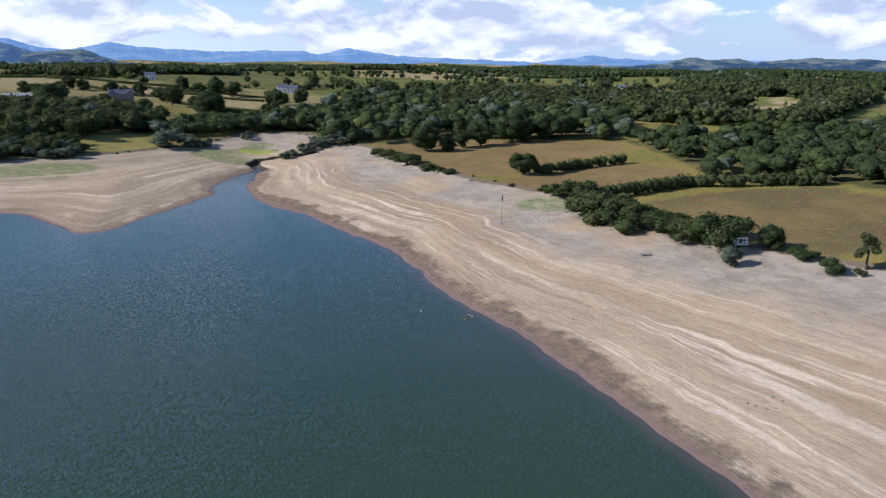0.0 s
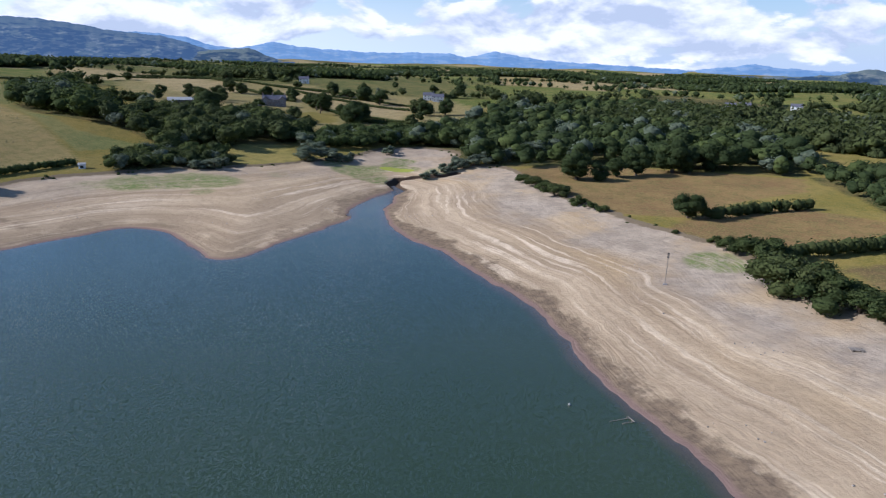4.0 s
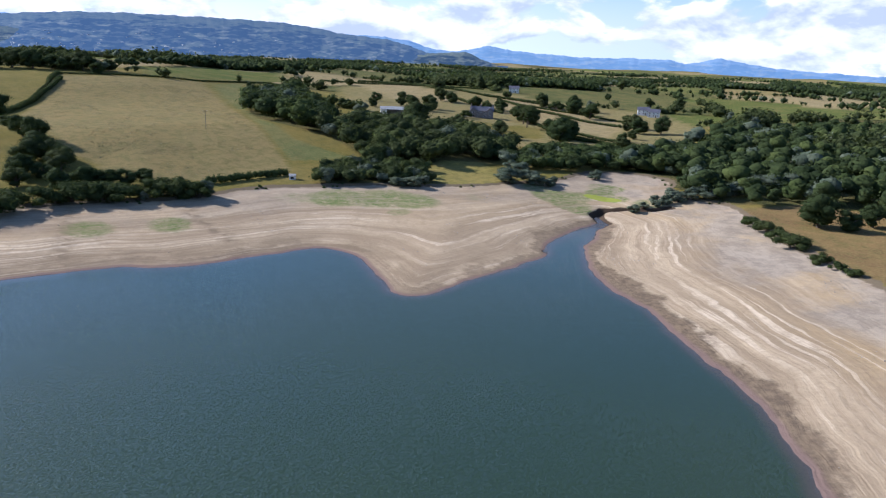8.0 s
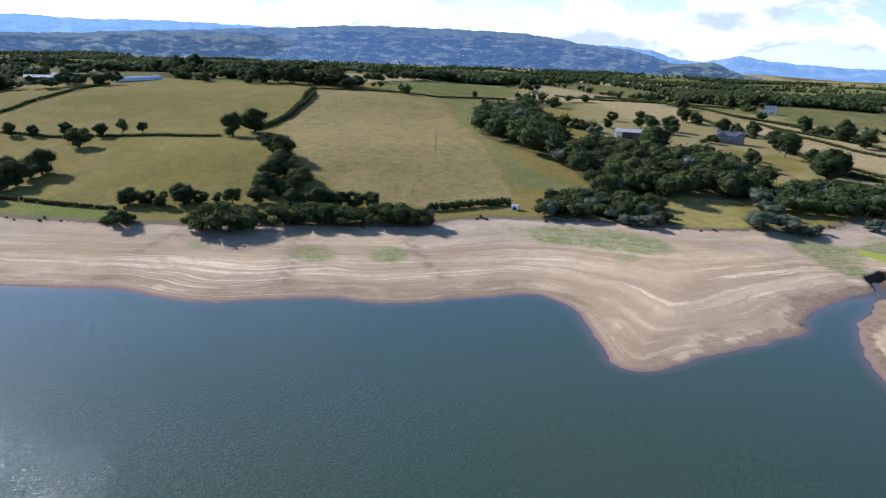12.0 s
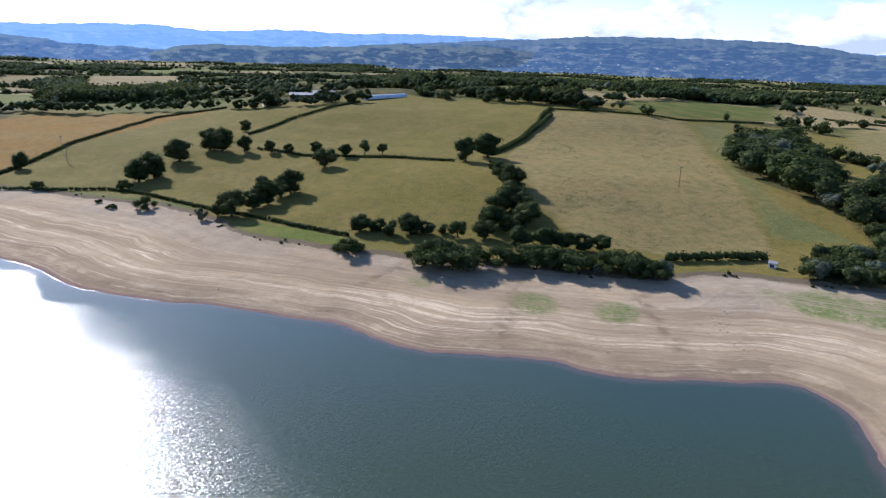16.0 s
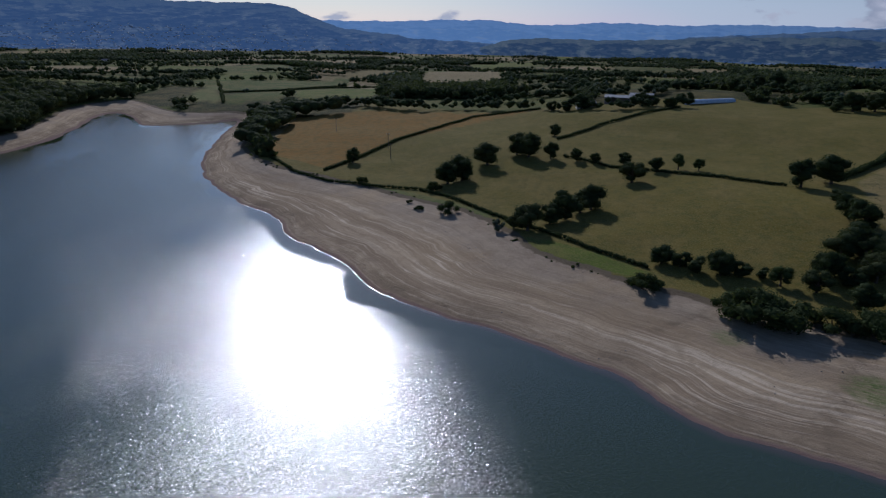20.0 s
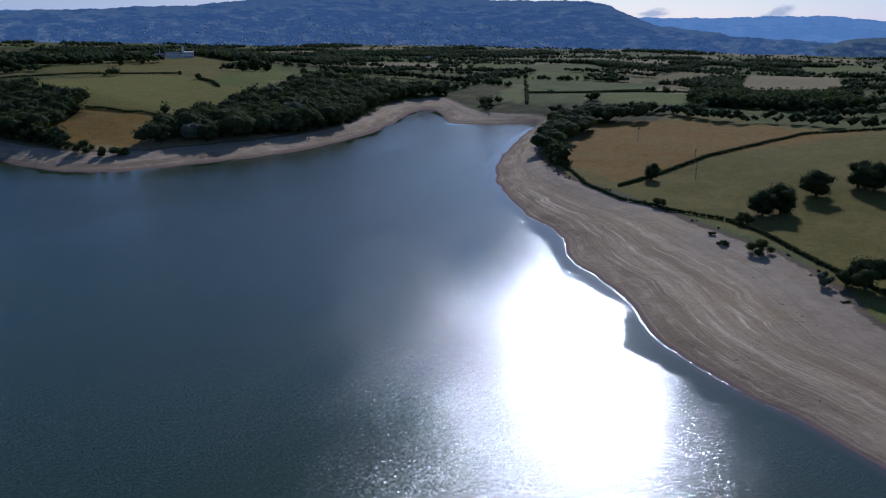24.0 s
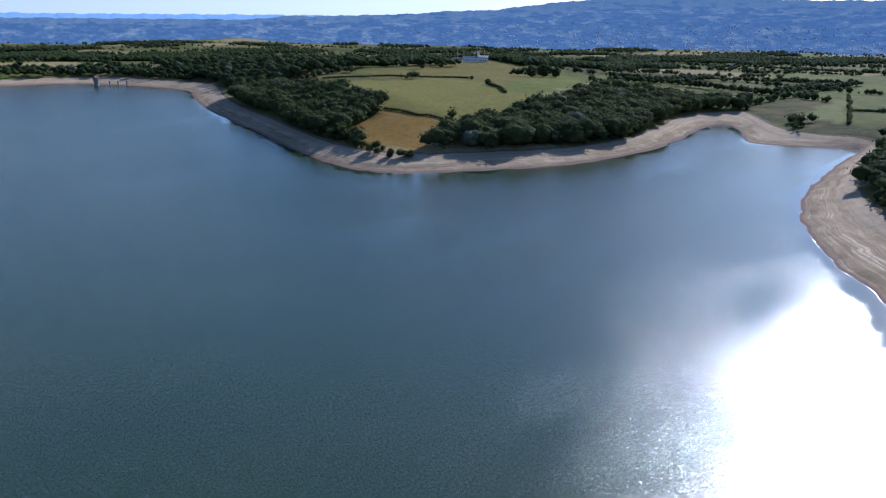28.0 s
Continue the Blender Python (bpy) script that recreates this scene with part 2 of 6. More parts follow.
    # damp margin
    edge = m.math("ADD", s, m.math("MULTIPLY", m.math("SUBTRACT", m.noise(0.07, 7, 0.68), 0.5), 24.0))
    edge = m.math("ADD", edge, m.math("MULTIPLY", m.math("SUBTRACT", m.noise(0.03, 2), 0.5), 10.0))
    shelf = m.math("ADD", s, m.math("MULTIPLY", m.math("SUBTRACT", m.noise(0.03, 5, 0.6), 0.5), 20.0))
    shelf = m.math("MULTIPLY", m.math("MULTIPLY", m.fit(shelf, 3.5, 6.5), m.fit(shelf, 14.0, 8.0)), m.fit(east, 0.0, 1.0, 0.60, 0.15))
    sand = m.mix(m.math("MULTIPLY", shelf, m.fit(m.noise(0.05, 4), 0.36, 0.58)), sand, (0.205, 0.150, 0.092))
    damp = m.mix(m.fit(m.noise(0.45, 6, 0.7), 0.35, 0.65), (0.125, 0.092, 0.062), (0.213, 0.153, 0.095))
    sand = m.mix(m.math("MULTIPLY", m.fit(edge, 7.0, 3.6), m.math("MULTIPLY_ADD", east, 0.5, 0.45)), sand, damp)
    sand = m.mix(m.fit(s, 2.0, 0.5), sand, (0.208, 0.140, 0.110))
    sand = m.mix(m.fit(m.math("ADD", m.attr("gully"), m.math("MULTIPLY", m.math("SUBTRACT", m.noise(0.5, 4), 0.5), 0.5)), 0.35, 0.6), sand, (0.075, 0.052, 0.034))
    # grass, stubble and crops above the bank
    tint = m.attr("tint", True)
    grass = m.mix(m.math("MULTIPLY", m.fit(m.noise(0.04, 6, 0.66), 0.40, 0.62), 0.70), tint, m.mix(0.45, tint, (0.30, 0.205, 0.075)))
    grass = m.mix(m.math("MULTIPLY", m.fit(m.noise(0.22, 8, 0.78), 0.44, 0.60), 0.62), grass, m.mix(0.7, grass, (0.075, 0.09, 0.026)))
    grass = m.mix(m.math("MULTIPLY", m.fit(m.noise(1.6, 7, 0.75), 0.44, 0.66), 0.60), grass, m.mix(0.6, grass, (0.40, 0.31, 0.12)))
    rows = node(m.tree, "ShaderNodeTexWave", Scale=0.16, Distortion=1.5, Detail=1.0)
    m.put(rows.inputs["Vector"], m.scaled((1, 1, 1), (0, 0, 0.7)))
    grass = m.mix(m.math("MULTIPLY", m.math("MULTIPLY", rows.outputs["Fac"], m.attr("crop")), 0.30), grass, m.mix(0.75, grass, (0.16, 0.11, 0.045)))
    rim = m.math("ADD", b, m.math("MULTIPLY", m.math("SUBTRACT", m.noise(0.35, 4), 0.5), 3.0))
    bankside = m.mix(m.fit(rim, 2.6, 3.4), (0.17, 0.13, 0.08), grass)
    colour = m.mix(m.fit(rim, -0.5, 0.5), sand, bankside)
    relief = m.math("ADD", m.math("MULTIPLY", fine, 0.35), m.math("ADD", m.math("MULTIPLY", lines2, 0.6), m.noise(0.35, 5)))
    return m.done(colour, 0.92, 0.0, m.bump(relief, 0.6, 0.5), 0.02, Diffuse_Roughness=m.fit(rim, 0.0, 2.0, 0.0, 0.22))


WAVELETS = 2.8  # how steep the wavelets are


def water_material():
    m = Nodes("water")
    s = m.attr("shore")
    # wavelets: each leans its own way
    def lean(size, turn):
        n = node(m.tree, "ShaderNodeTexNoise", Scale=size, Detail=3.0, Roughness=0.6, Distortion=0.3)
        m.put(n.inputs["Vector"], m.scaled((1.0, 0.55, 1.0), (0, 0, turn)))
        return n.outputs["Color"]
    chop = m.mix(0.17, m.mix(0.5, lean(5.0, 0.75), lean(12.0, 0.3)), lean(2.0, 0.6))
    # slicks: smooth streaks far out and a sheltered, glassy margin under the western shore
    drift = m.noise(0.010, 4, 0.6, m.scaled((0.8, 2.2, 1.0), (0, 0, 0.25)))
    lee = m.math("ADD", s, m.math("MULTIPLY", m.math("SUBTRACT", m.noise(0.026, 4, 0.6), 0.5), 40.0))
    rippled = m.math("MULTIPLY", m.fit(drift, 0.34, 0.50, 0.70, 1.0), m.fit(m.math("SUBTRACT", lee, m.fit(m.split(m.place, 0), -190.0, -150.0, 0.0, 40.0)), -4.0, -9.0, 0.15, 1.0))
    rippled = m.math("MULTIPLY", rippled, m.fit(m.math("ADD", m.split(m.place, 1), m.math("MULTIPLY", m.noise(0.015, 3), 60.0)), 110.0, 230.0, 1.0, 0.5))
    rippled = m.math("MULTIPLY", rippled, m.fit(s, -12.0, -90.0, 0.5, 1.0))
    lap = m.fit(s, -1.1, -0.3, 0.0, 0.8)
    rippled = m.math("MAXIMUM", rippled, lap)
    slope = m.math("MULTIPLY", rippled, WAVELETS)
    facet = node(m.tree, "ShaderNodeCombineXYZ", Z=1.0)
    for k in (0, 1):
        m.put(facet.inputs[k], m.math("MULTIPLY", m.math("SUBTRACT", m.split(chop, k), 0.5), slope))
    normal = m.tree.nodes.new("ShaderNodeVectorMath")
    normal.operation = "NORMALIZE"
    m.put(normal.inputs[0], facet.outputs[0])
    colour = m.mix(m.fit(m.noise(0.006, 2), 0.35, 0.65), (0.025, 0.044, 0.021), (0.034, 0.050, 0.020))
    colour = m.mix(m.fit(s, -4.0, -0.3), colour, (0.072, 0.060, 0.042))
    rough = m.fit(rippled, 0.1, 1.0, 0.08, 0.16, soft=False)
    return m.done(colour, rough, 0.0, normal.outputs[0], 0.75, IOR=1.38)


def leaf_material(name, dark, light, dry=(0.11, 0.11, 0.042)):
    m = Nodes(name)
    fine = m.noise(1.3, 5, 0.7)
    shade = m.math("ADD", m.math("MULTIPLY", m.island(), 0.30), m.math("ADD", m.math("MULTIPLY", m.noise(0.10, 4, 0.65), 0.50), m.math("MULTIPLY", fine, 0.36)))
    colour = m.mix(m.fit(shade, 0.30, 0.86, soft=False), dark, light)
    colour = m.mix(m.math("MULTIPLY", m.fit(m.rand, 0.5, 1.0, soft=False), 0.30), colour, dry)
    clumps = m.math("ADD", m.noise(0.55, 5, 0.7), m.math("MULTIPLY", fine, 0.5))
    normal = m.bump(clumps, 0.8, 0.9)
    m.done(colour, 0.9, 0.0, normal, 0.05)
    through_leaf = m.tree.nodes.new("ShaderNodeBsdfTranslucent")
    m.put(through_leaf.inputs["Color"], m.mix(0.5, colour, (0.10, 0.13, 0.02)))
    m.put(through_leaf.inputs["Normal"], normal)
    both = m.tree.nodes.new("ShaderNodeMixShader")
    both.inputs[0].default_value = 0.28
    m.tree.links.new(m.out.inputs["Surface"].links[0].from_socket, both.inputs[1])
    m.tree.links.new(through_leaf.outputs[0], both.inputs[2])
    m.tree.links.new(both.outputs[0], m.out.inputs["Surface"])
    return m.mat


def plain(name, a, b, scale=1.5, rough=0.8, metal=0.0, grain=12.0):
    """A worn surface of two near colours."""
    m = Nodes(name)
    colour = m.mix(m.fit(m.noise(scale, 5, 0.6), 0.35, 0.68), a, b)
    return m.done(colour, rough, metal, m.bump(m.noise(grain, 4), 0.25, 0.03), 0.3)


GROUND, WATER = ground_material(), water_material()
OAK = leaf_material("oak_leaves", (0.019, 0.031, 0.013), (0.070, 0.092, 0.033))
ASH = leaf_material("light_leaves", (0.032, 0.050, 0.016), (0.105, 0.130, 0.042))
WILLOW = leaf_material("willow_leaves", (0.062, 0.084, 0.054), (0.170, 0.195, 0.130), (0.18, 0.18, 0.12))
HEDGE = leaf_material("hedge_leaves", (0.025, 0.039, 0.014), (0.083, 0.105, 0.036))
BARK = plain("bark", (0.075, 0.055, 0.038), (0.14, 0.11, 0.08), 3.0, 0.9)

# ---- lie of the land ----
# water's edge, point by point round the lake
EAST_SHORE = [(-80, 296), (-77, 276), (-75, 262), (-63, 234), (-45, 216), (-28, 194), (-19, 183), (-8, 162), (0, 142), (9, 128),
              (17, 113), (24, 98), (31, 82), (36, 70), (60, 20), (110, -80), (170, -250), (150, -600), (0, -900)]
SOUTH_SHORE = [(-200, -975), (-292, -984), (-380, -973), (-440, -880), (-458, -800), (-425, -700), (-396, -600), (-372, -467), (-354, -380),
               (-345, -330), (-346, -285), (-361, -260), (-408, -236), (-464, -215), (-545, -212), (-616, -226), (-704, -250),
               (-732, -244), (-688, -208), (-646, -181), (-670, -140), (-694, -117), (-616, -105), (-508, -84)]
WEST_SHORE = [(-462, -69), (-430, -54), (-386, -25), (-367, -6), (-340, 8), (-328, 13), (-306, 34), (-272, 54), (-251, 77), (-238, 97),
              (-224, 110), (-217, 121), (-203, 127), (-190, 139), (-178, 161), (-163, 173), (-151, 198), (-142, 212), (-131, 211),
              (-120, 203), (-109, 193), (-103, 189), (-95, 194), (-90, 214), (-84, 235), (-82, 246), (-86, 260), (-85, 278), (-82, 296)]
# foot of the bank: where the bare lakebed ends
EAST_BANK = [(-64, 350), (-57, 340), (-47, 340), (-36, 330), (-15, 284), (3, 258), (14, 241), (30, 226), (40, 209), (43, 190),
             (60, 169), (78, 156), (94, 142), (130, 110), (190, 20), (240, -200), (220, -650), (20, -960)]
SOUTH_BANK = [(-200, -1010), (-300, -1015), (-410, -1000), (-475, -880), (-490, -800), (-450, -690), (-418, -590), (-392, -470), (-372, -380),
              (-366, -335), (-370, -305), (-385, -280), (-425, -258), (-480, -236), (-545, -230), (-620, -248), (-710, -275),
              (-790, -262), (-720, -200), (-690, -165), (-705, -130), (-690, -100), (-610, -84), (-560, -72)]
WEST_BANK = [(-500, -56), (-448, -24), (-427, 2), (-400, 33), (-373, 61), (-350, 85), (-320, 100), (-296, 108), (-278, 125), (-264, 139),
             (-250, 157), (-238, 173), (-224, 192), (-206, 221), (-202, 244), (-187, 263), (-166, 285), (-150, 295), (-131, 315), (-121, 332),
             (-112, 350), (-109, 374), (-92, 386), (-74, 382), (-69, 364)]
# heights of the land above the bank
LAND = [(-483, 356, 33), (-375, 248, 20), (-345, 310, 21), (-560, 420, 38), (-385, 161, 17), (-472, 135, 23), (-435, 96, 15), (-425, 81, 10),
        (-455, 20, 9), (-405, 33, 7), (-560, 230, 34), (-680, 300, 36), (-560, -10, 14), (-700, 60, 18), (-272, 450, 16), (-240, 525, 13),
        (-132, 524, 9), (-160, 479, 9), (-60, 420, 7), (32, 280, 7)]
LAND_FAR = [(100, 300, 9), (200, 180, 9), (120, 420, 10), (0, 700, 12), (260, 620, 13), (-433, -374, 22), (-598, -424, 30), (-851, -694, 33),
            (-456, -279, 17), (-500, -430, 27), (-420, -620, 20), (-887, -194, 9), (-1052, -142, 13), (-900, 0, 15), (-700, 500, 38), (-400, 700, 22),
            (-600, 800, 30), (-900, 300, 30), (-600, -700, 30), (-330, 480, 20)]


# the stream's deep muddy bed above the water
CREEK = [(-83, 252), (-84, 270), (-81, 290), (-79, 300), (-85, 309), (-84, 316), (-76, 320), (-66, 322), (-61, 327)]


def gully(x, y):
    """How far from the stream's bed, in its own half widths."""
    best = np.full(np.shape(x), 1e6)
    for (ax, ay), (bx, by) in zip(CREEK, CREEK[1:]):
        ex, ey = bx - ax, by - ay
        t = np.clip(((x - ax) * ex + (y - ay) * ey) / (ex * ex + ey * ey), 0, 1)
        best = np.minimum(best, np.hypot(x - ax - t * ex, y - ay - t * ey))
    return best / (3.1 + 0.8 * waves(x, y, 9, 12))


def rounded(points, steps=4):
    """A closed smooth line through the points."""
    p = np.array(points, float)
    a, b, c, d = np.roll(p, 1, 0), p, np.roll(p, -1, 0), np.roll(p, -2, 0)
    out = []
    for k in range(steps):
        t = k / steps
        out.append(0.5 * (2 * b + (c - a) * t + (2 * a - 5 * b + 4 * c - d) * t * t + (3 * b - 3 * c + d - a) * t ** 3))
    return np.stack(out, 1).reshape(-1, 2)


def side(points, x, y):
    """Distance to a closed line: negative inside it."""
    x, y = np.asarray(x, float), np.asarray(y, float)
    best, inside = np.full(x.shape, 1e12), np.zeros(x.shape, bool)
    for (ax, ay), (bx, by) in zip(points, np.roll(points, -1, 0)):
        ex, ey = bx - ax, by - ay
        t = np.clip(((x - ax) * ex + (y - ay) * ey) / (ex * ex + ey * ey + 1e-9), 0, 1)
        best = np.minimum(best, (x - ax - t * ex) ** 2 + (y - ay - t * ey) ** 2)
        if by != ay:
            inside ^= ((ay > y) != (by > y)) & (x < ax + (y - ay) * ex / ey)
    return np.sqrt(best) * np.where(inside, -1.0, 1.0)


def waves(x, y, size, seed=0):
    """Smooth rolling numbers between about -1 and 1, with features of that size."""
    r = np.random.RandomState(seed)
    out = 0
    for k in range(6):
        a, ph, s = r.uniform(0, 2 * np.pi), r.uniform(0, 2 * np.pi), size * r.uniform(0.6, 1.5)
        out = out + np.sin((x * np.cos(a) + y * np.sin(a)) * 2 * np.pi / s + ph + 1.3 * np.sin((x * np.sin(a) - y * np.cos(a)) * 2 * np.pi / (1.7 * s) + 2 * ph))
    return out / 4.0


LAKE = rounded(EAST_SHORE + SOUTH_SHORE + WEST_SHORE)
BANK = rounded(EAST_BANK + SOUTH_BANK + WEST_BANK)


def smooth(a, b, v):
    t = np.clip((v - a) / (b - a), 0, 1)
    return t * t * (3 - 2 * t)


def lie(x, y):
    """Height of the ground, distance from the water's edge and from the foot of the bank (both negative towards the lake)."""
    x, y = np.asarray(x, float), np.asarray(y, float)
    wob = 1.2 * waves(x, y, 26, 3) + 0.7 * waves(x, y, 11, 4)
    s = side(LAKE, x, y) + wob * 0.8 - 0.8
    b = side(BANK, x, y) + wob
    land, weight = 17.0 * 0.02, np.full(x.shape, 0.02)
    for px, py, pz in LAND + LAND_FAR:
        w = 1.0 / (1.0 + ((x - px) ** 2 + (y - py) ** 2) / 75.0 ** 2) ** 2
        land, weight = land + w * pz, weight + w
    land = land / weight
    far = smooth(900, 2500, np.hypot(x + 60, y - 60))
    land = land * (1 - far) + far * (-9 + 6 * waves(x, y, 1500, 8)) + smooth(500, 1200, np.hypot(x + 60, y - 60)) * 5 * waves(x, y, 520, 9)
    part = np.clip(s / np.maximum(s - b, 1e-3), 0, 1)
    beach = 6.0 * part ** 0.92 + 0.10 * waves(x, y, 34, 5) * part
    up = 6.0 + 0.7 * smooth(0, 2.2, b) + (land - 6.7) * smooth(0, 110, b) + 0.25 * waves(x, y, 40, 6) * smooth(0, 20, b)
    z = np.where(s < 0, np.maximum(-5.0, 0.09 * s), np.where(b < 0, beach, up))
    cut = smooth(1.0, 0.0, gully(x, y)) * (s > -3)
    z = z - cut * np.minimum(np.maximum(z + 0.6, 0), 2.5)
    return z, s, b


# ---- ground covers ----
STUBBLE, PASTURE, DRY = (0.36, 0.275, 0.140), (0.162, 0.130, 0.029), (0.245, 0.184, 0.074)
GREEN, LUSH, TAN = (0.076, 0.106, 0.020), (0.110, 0.145, 0.022), (0.290, 0.148, 0.026)
# one dark ground colour under the woods, so that they look dense
WOOD_GROUND = (0.030, 0.036, 0.014)
# ---- fields: ground cover, crop rows, outline ----
FIELDS = []
FIELDS.append((DRY, 0, [(-493, 364), (-411, 296), (-370, 257), (-288, 225), (-256, 220), (-235, 224), (-221, 241), (-210, 277), (-272, 322), (-451, 454)]))  # tufted field
FIELDS.append(((0.135, 0.144, 0.049), 0, [(-441, 453), (-454, 502), (-314, 360), (-243, 316), (-204, 312), (-221, 288), (-261, 316)]))  # grass strip beside it
FIELDS.append((PASTURE, 0, [(-468, 142), (-538, 199), (-605, 289), (-535, 384), (-499, 365), (-430, 305), (-389, 257), (-370, 225), (-413, 167)]))  # upper pasture
FIELDS.append(((0.165, 0.130, 0.027), 0, [(-437, 100), (-456, 140), (-407, 162), (-364, 222), (-361, 237), (-301, 214), (-276, 189), (-289, 145), (-317, 120), (-334, 113), (-396, 86)]))  # lower pasture
FIELDS.append(((0.158, 0.127, 0.026), 0, [(-433, 11), (-511, 41), (-600, 142), (-548, 197), (-490, 146), (-444, 104), (-413, 73), (-411, 57)]))  # long pasture
FIELDS.append((TAN, 1, [(-524, -44), (-646, -55), (-648, 0), (-630, 80), (-623, 145), (-515, 41), (-441, 7), (-484, -33)]))  # ripening field
FIELDS.append((LUSH, 0, [(-316, 107), (-301, 126), (-279, 141), (-273, 136), (-287, 115), (-300, 104)]))  # mown strip by the bank
FIELDS.append(((0.125, 0.149, 0.046), 0, [(-408, 27), (-386, 60), (-352, 94), (-339, 94), (-367, 68), (-394, 38)]))  # verge
FIELDS.append((GREEN, 0, [(-545, 463), (-619, 629), (-551, 668), (-472, 578), (-474, 438)]))  # field behind the hedge
FIELDS.append((STUBBLE, 1, [(-438, 645), (-454, 726), (-349, 662), (-300, 606), (-342, 563)]))  # stubble
FIELDS.append((STUBBLE, 1, [(-294, 659), (-245, 667), (-146, 592), (-135, 503), (-181, 531), (-245, 574)]))  # long stubble
FIELDS.append((PASTURE, 0, [(-228, 488), (-180, 509), (-165, 458), (-189, 424)]))  # paddock below the house
FIELDS.append(((0.250, 0.205, 0.097), 0, [(-152, 480), (-100, 473), (-94, 453), (-133, 454)]))  # dry strip
FIELDS.append(((0.235, 0.198, 0.052), 0, [(-171, 325), (-172, 341), (-156, 358), (-131, 320), (-136, 298), (-158, 304)]))  # yellow-green marsh
FIELDS.append((GREEN, 0, [(-520, 456), (-603, 724), (-488, 596), (-467, 482), (-474, 420)]))  # field on the crest
FIELDS.append(((0.170, 0.102, 0.046), 0, [(-36, 331), (-13, 358), (86, 340), (80, 311), (50, 287), (28, 255), (3, 256), (-15, 283)]))  # parched meadow
FIELDS.append(((0.170, 0.102, 0.046), 0, [(28, 252), (51, 280), (71, 278), (92, 265), (85, 247), (50, 226), (36, 222), (18, 234)]))  # parched meadow
FIELDS.append(((0.088, 0.060, 0.031), 1, [(60, 208), (95, 224), (125, 228), (140, 200), (122, 160), (86, 151), (76, 165), (66, 187)]))  # brown crop
FIELDS.append((STUBBLE, 1, [(183, 470), (254, 496), (234, 460), (193, 421)]))  # pale stubble
FIELDS.append((STUBBLE, 1, [(272, 595), (359, 647), (312, 561), (256, 544)]))  # pale stubble
FIELDS.append((STUBBLE, 0, [(92, 544), (129, 561), (125, 532), (90, 509)]))  # pale field among the woods
FIELDS.append((STUBBLE, 0, [(157, 478), (242, 507), (216, 452), (187, 434), (161, 448)]))  # pale field among the woods
FIELDS.append((STUBBLE, 0, [(288, 634), (326, 682), (276, 578), (266, 576)]))  # pale field among the woods
FIELDS.append((STUBBLE, 0, [(209, 577), (236, 599), (223, 555), (204, 546)]))  # pale field among the woods
FIELDS.append((STUBBLE, 0, [(37, 645), (55, 667), (55, 627), (37, 610)]))  # pale field among the woods
FIELDS.append((STUBBLE, 0, [(147, 675), (175, 700), (166, 653), (142, 641)]))  # pale field among the woods
FIELDS.append(((0.205, 0.185, 0.040), 0, [(-516, -588), (-609, -494), (-600, -419), (-573, -332), (-506, -309), (-467, -313), (-453, -397), (-489, -515)]))  # south pasture
FIELDS.append((TAN, 1, [(-449, -395), (-451, -326), (-407, -291), (-383, -294), (-387, -361)]))  # small ripe field
FIELDS.append((LUSH, 0, [(-574, -387), (-724, -486), (-838, -520), (-746, -407), (-576, -332)]))  # green pasture
FIELDS.append((PASTURE, 0, [(-576, -600), (-686, -621), (-859, -639), (-795, -564), (-630, -482), (-572, -573)]))  # pasture by the villa
FIELDS.append(((0.160, 0.175, 0.054), 0, [(-773, -200), (-1003, -235), (-746, -150)]))  # slope across the inlet
FIELDS.append((GREEN, 0, [(-1033, -242), (-1104, -75), (-950, -57), (-846, -179)]))  # green field
FIELDS.append((GREEN, 0, [(-823, -172), (-877, -115), (-773, -94), (-748, -144)]))  # green field
FIELDS.append((LUSH, 0, [(-879, -106), (-924, -13), (-750, -3), (-756, -75)]))  # green field
FIELDS.append((STUBBLE, 1, [(-1101, 27), (-1222, 36), (-1311, 150), (-1048, 142), (-960, 41)]))  # stubble beyond the point
FIELDS.append((GREEN, 0, [(-1186, -337), (-1323, -356), (-1451, -264), (-1233, -163), (-1178, -267)]))  # far green field
FIELDS.append((STUBBLE, 1, [(-1839, -265), (-2131, -171), (-1817, -120), (-1651, -204)]))  # far stubble
FIELDS.append((LUSH, 0, [(-1896, 108), (-2187, 246), (-1860, 272), (-1563, 127)]))  # far green field
FIELDS.append((STUBBLE, 1, [(200, 512), (249, 555), (279, 539), (200, 444), (197, 470)]))  # pale field among the woods
# drowned hedge banks on the lakebed
TRACES = [[(-226, 184), (-208, 170), (-192, 157)], [(-205, 211), (-186, 203), (-166, 197)], [(-239, 134), (-250, 158)]]
# green weed on the lakebed: x, y, radius, how dense
WEEDS = [(-172, 257, 13, 1), (-158, 268, 15, 1), (-147, 271, 12, 1), (-143, 256, 6, 0.7), (-184, 246, 8, 0.6), (-206, 176, 8, 1), (-191, 195, 8, 1), (-233, 152, 6, 0.6), (-117, 326, 8, 1), (-107, 320, 10, 1.2),
         (-97, 314, 9, 1.2), (-91, 309, 6, 1), (-99, 326, 8, 1.1), (-93, 350, 9, 1.2), (-92, 338, 7, 1.3), (-84, 333, 6, 1.2), (30, 211, 8, 1.3), (34, 206, 6, 1), (-69, 330, 8, 0.9), (-129, 294, 7, 0.4)]

# farmland kept clear of woods
OPEN_LAND = [[(-440, 620), (-300, 700), (-140, 690), (-90, 600), (-85, 470), (-160, 415), (-240, 405), (-330, 480)],
             [(-210, 225), (-480, 340), (-640, 300), (-620, 120), (-700, 0), (-500, -40), (-350, 90)],
             [(-900, -760), (-770, -760), (-600, -520), (-560, -380), (-800, -480)]]

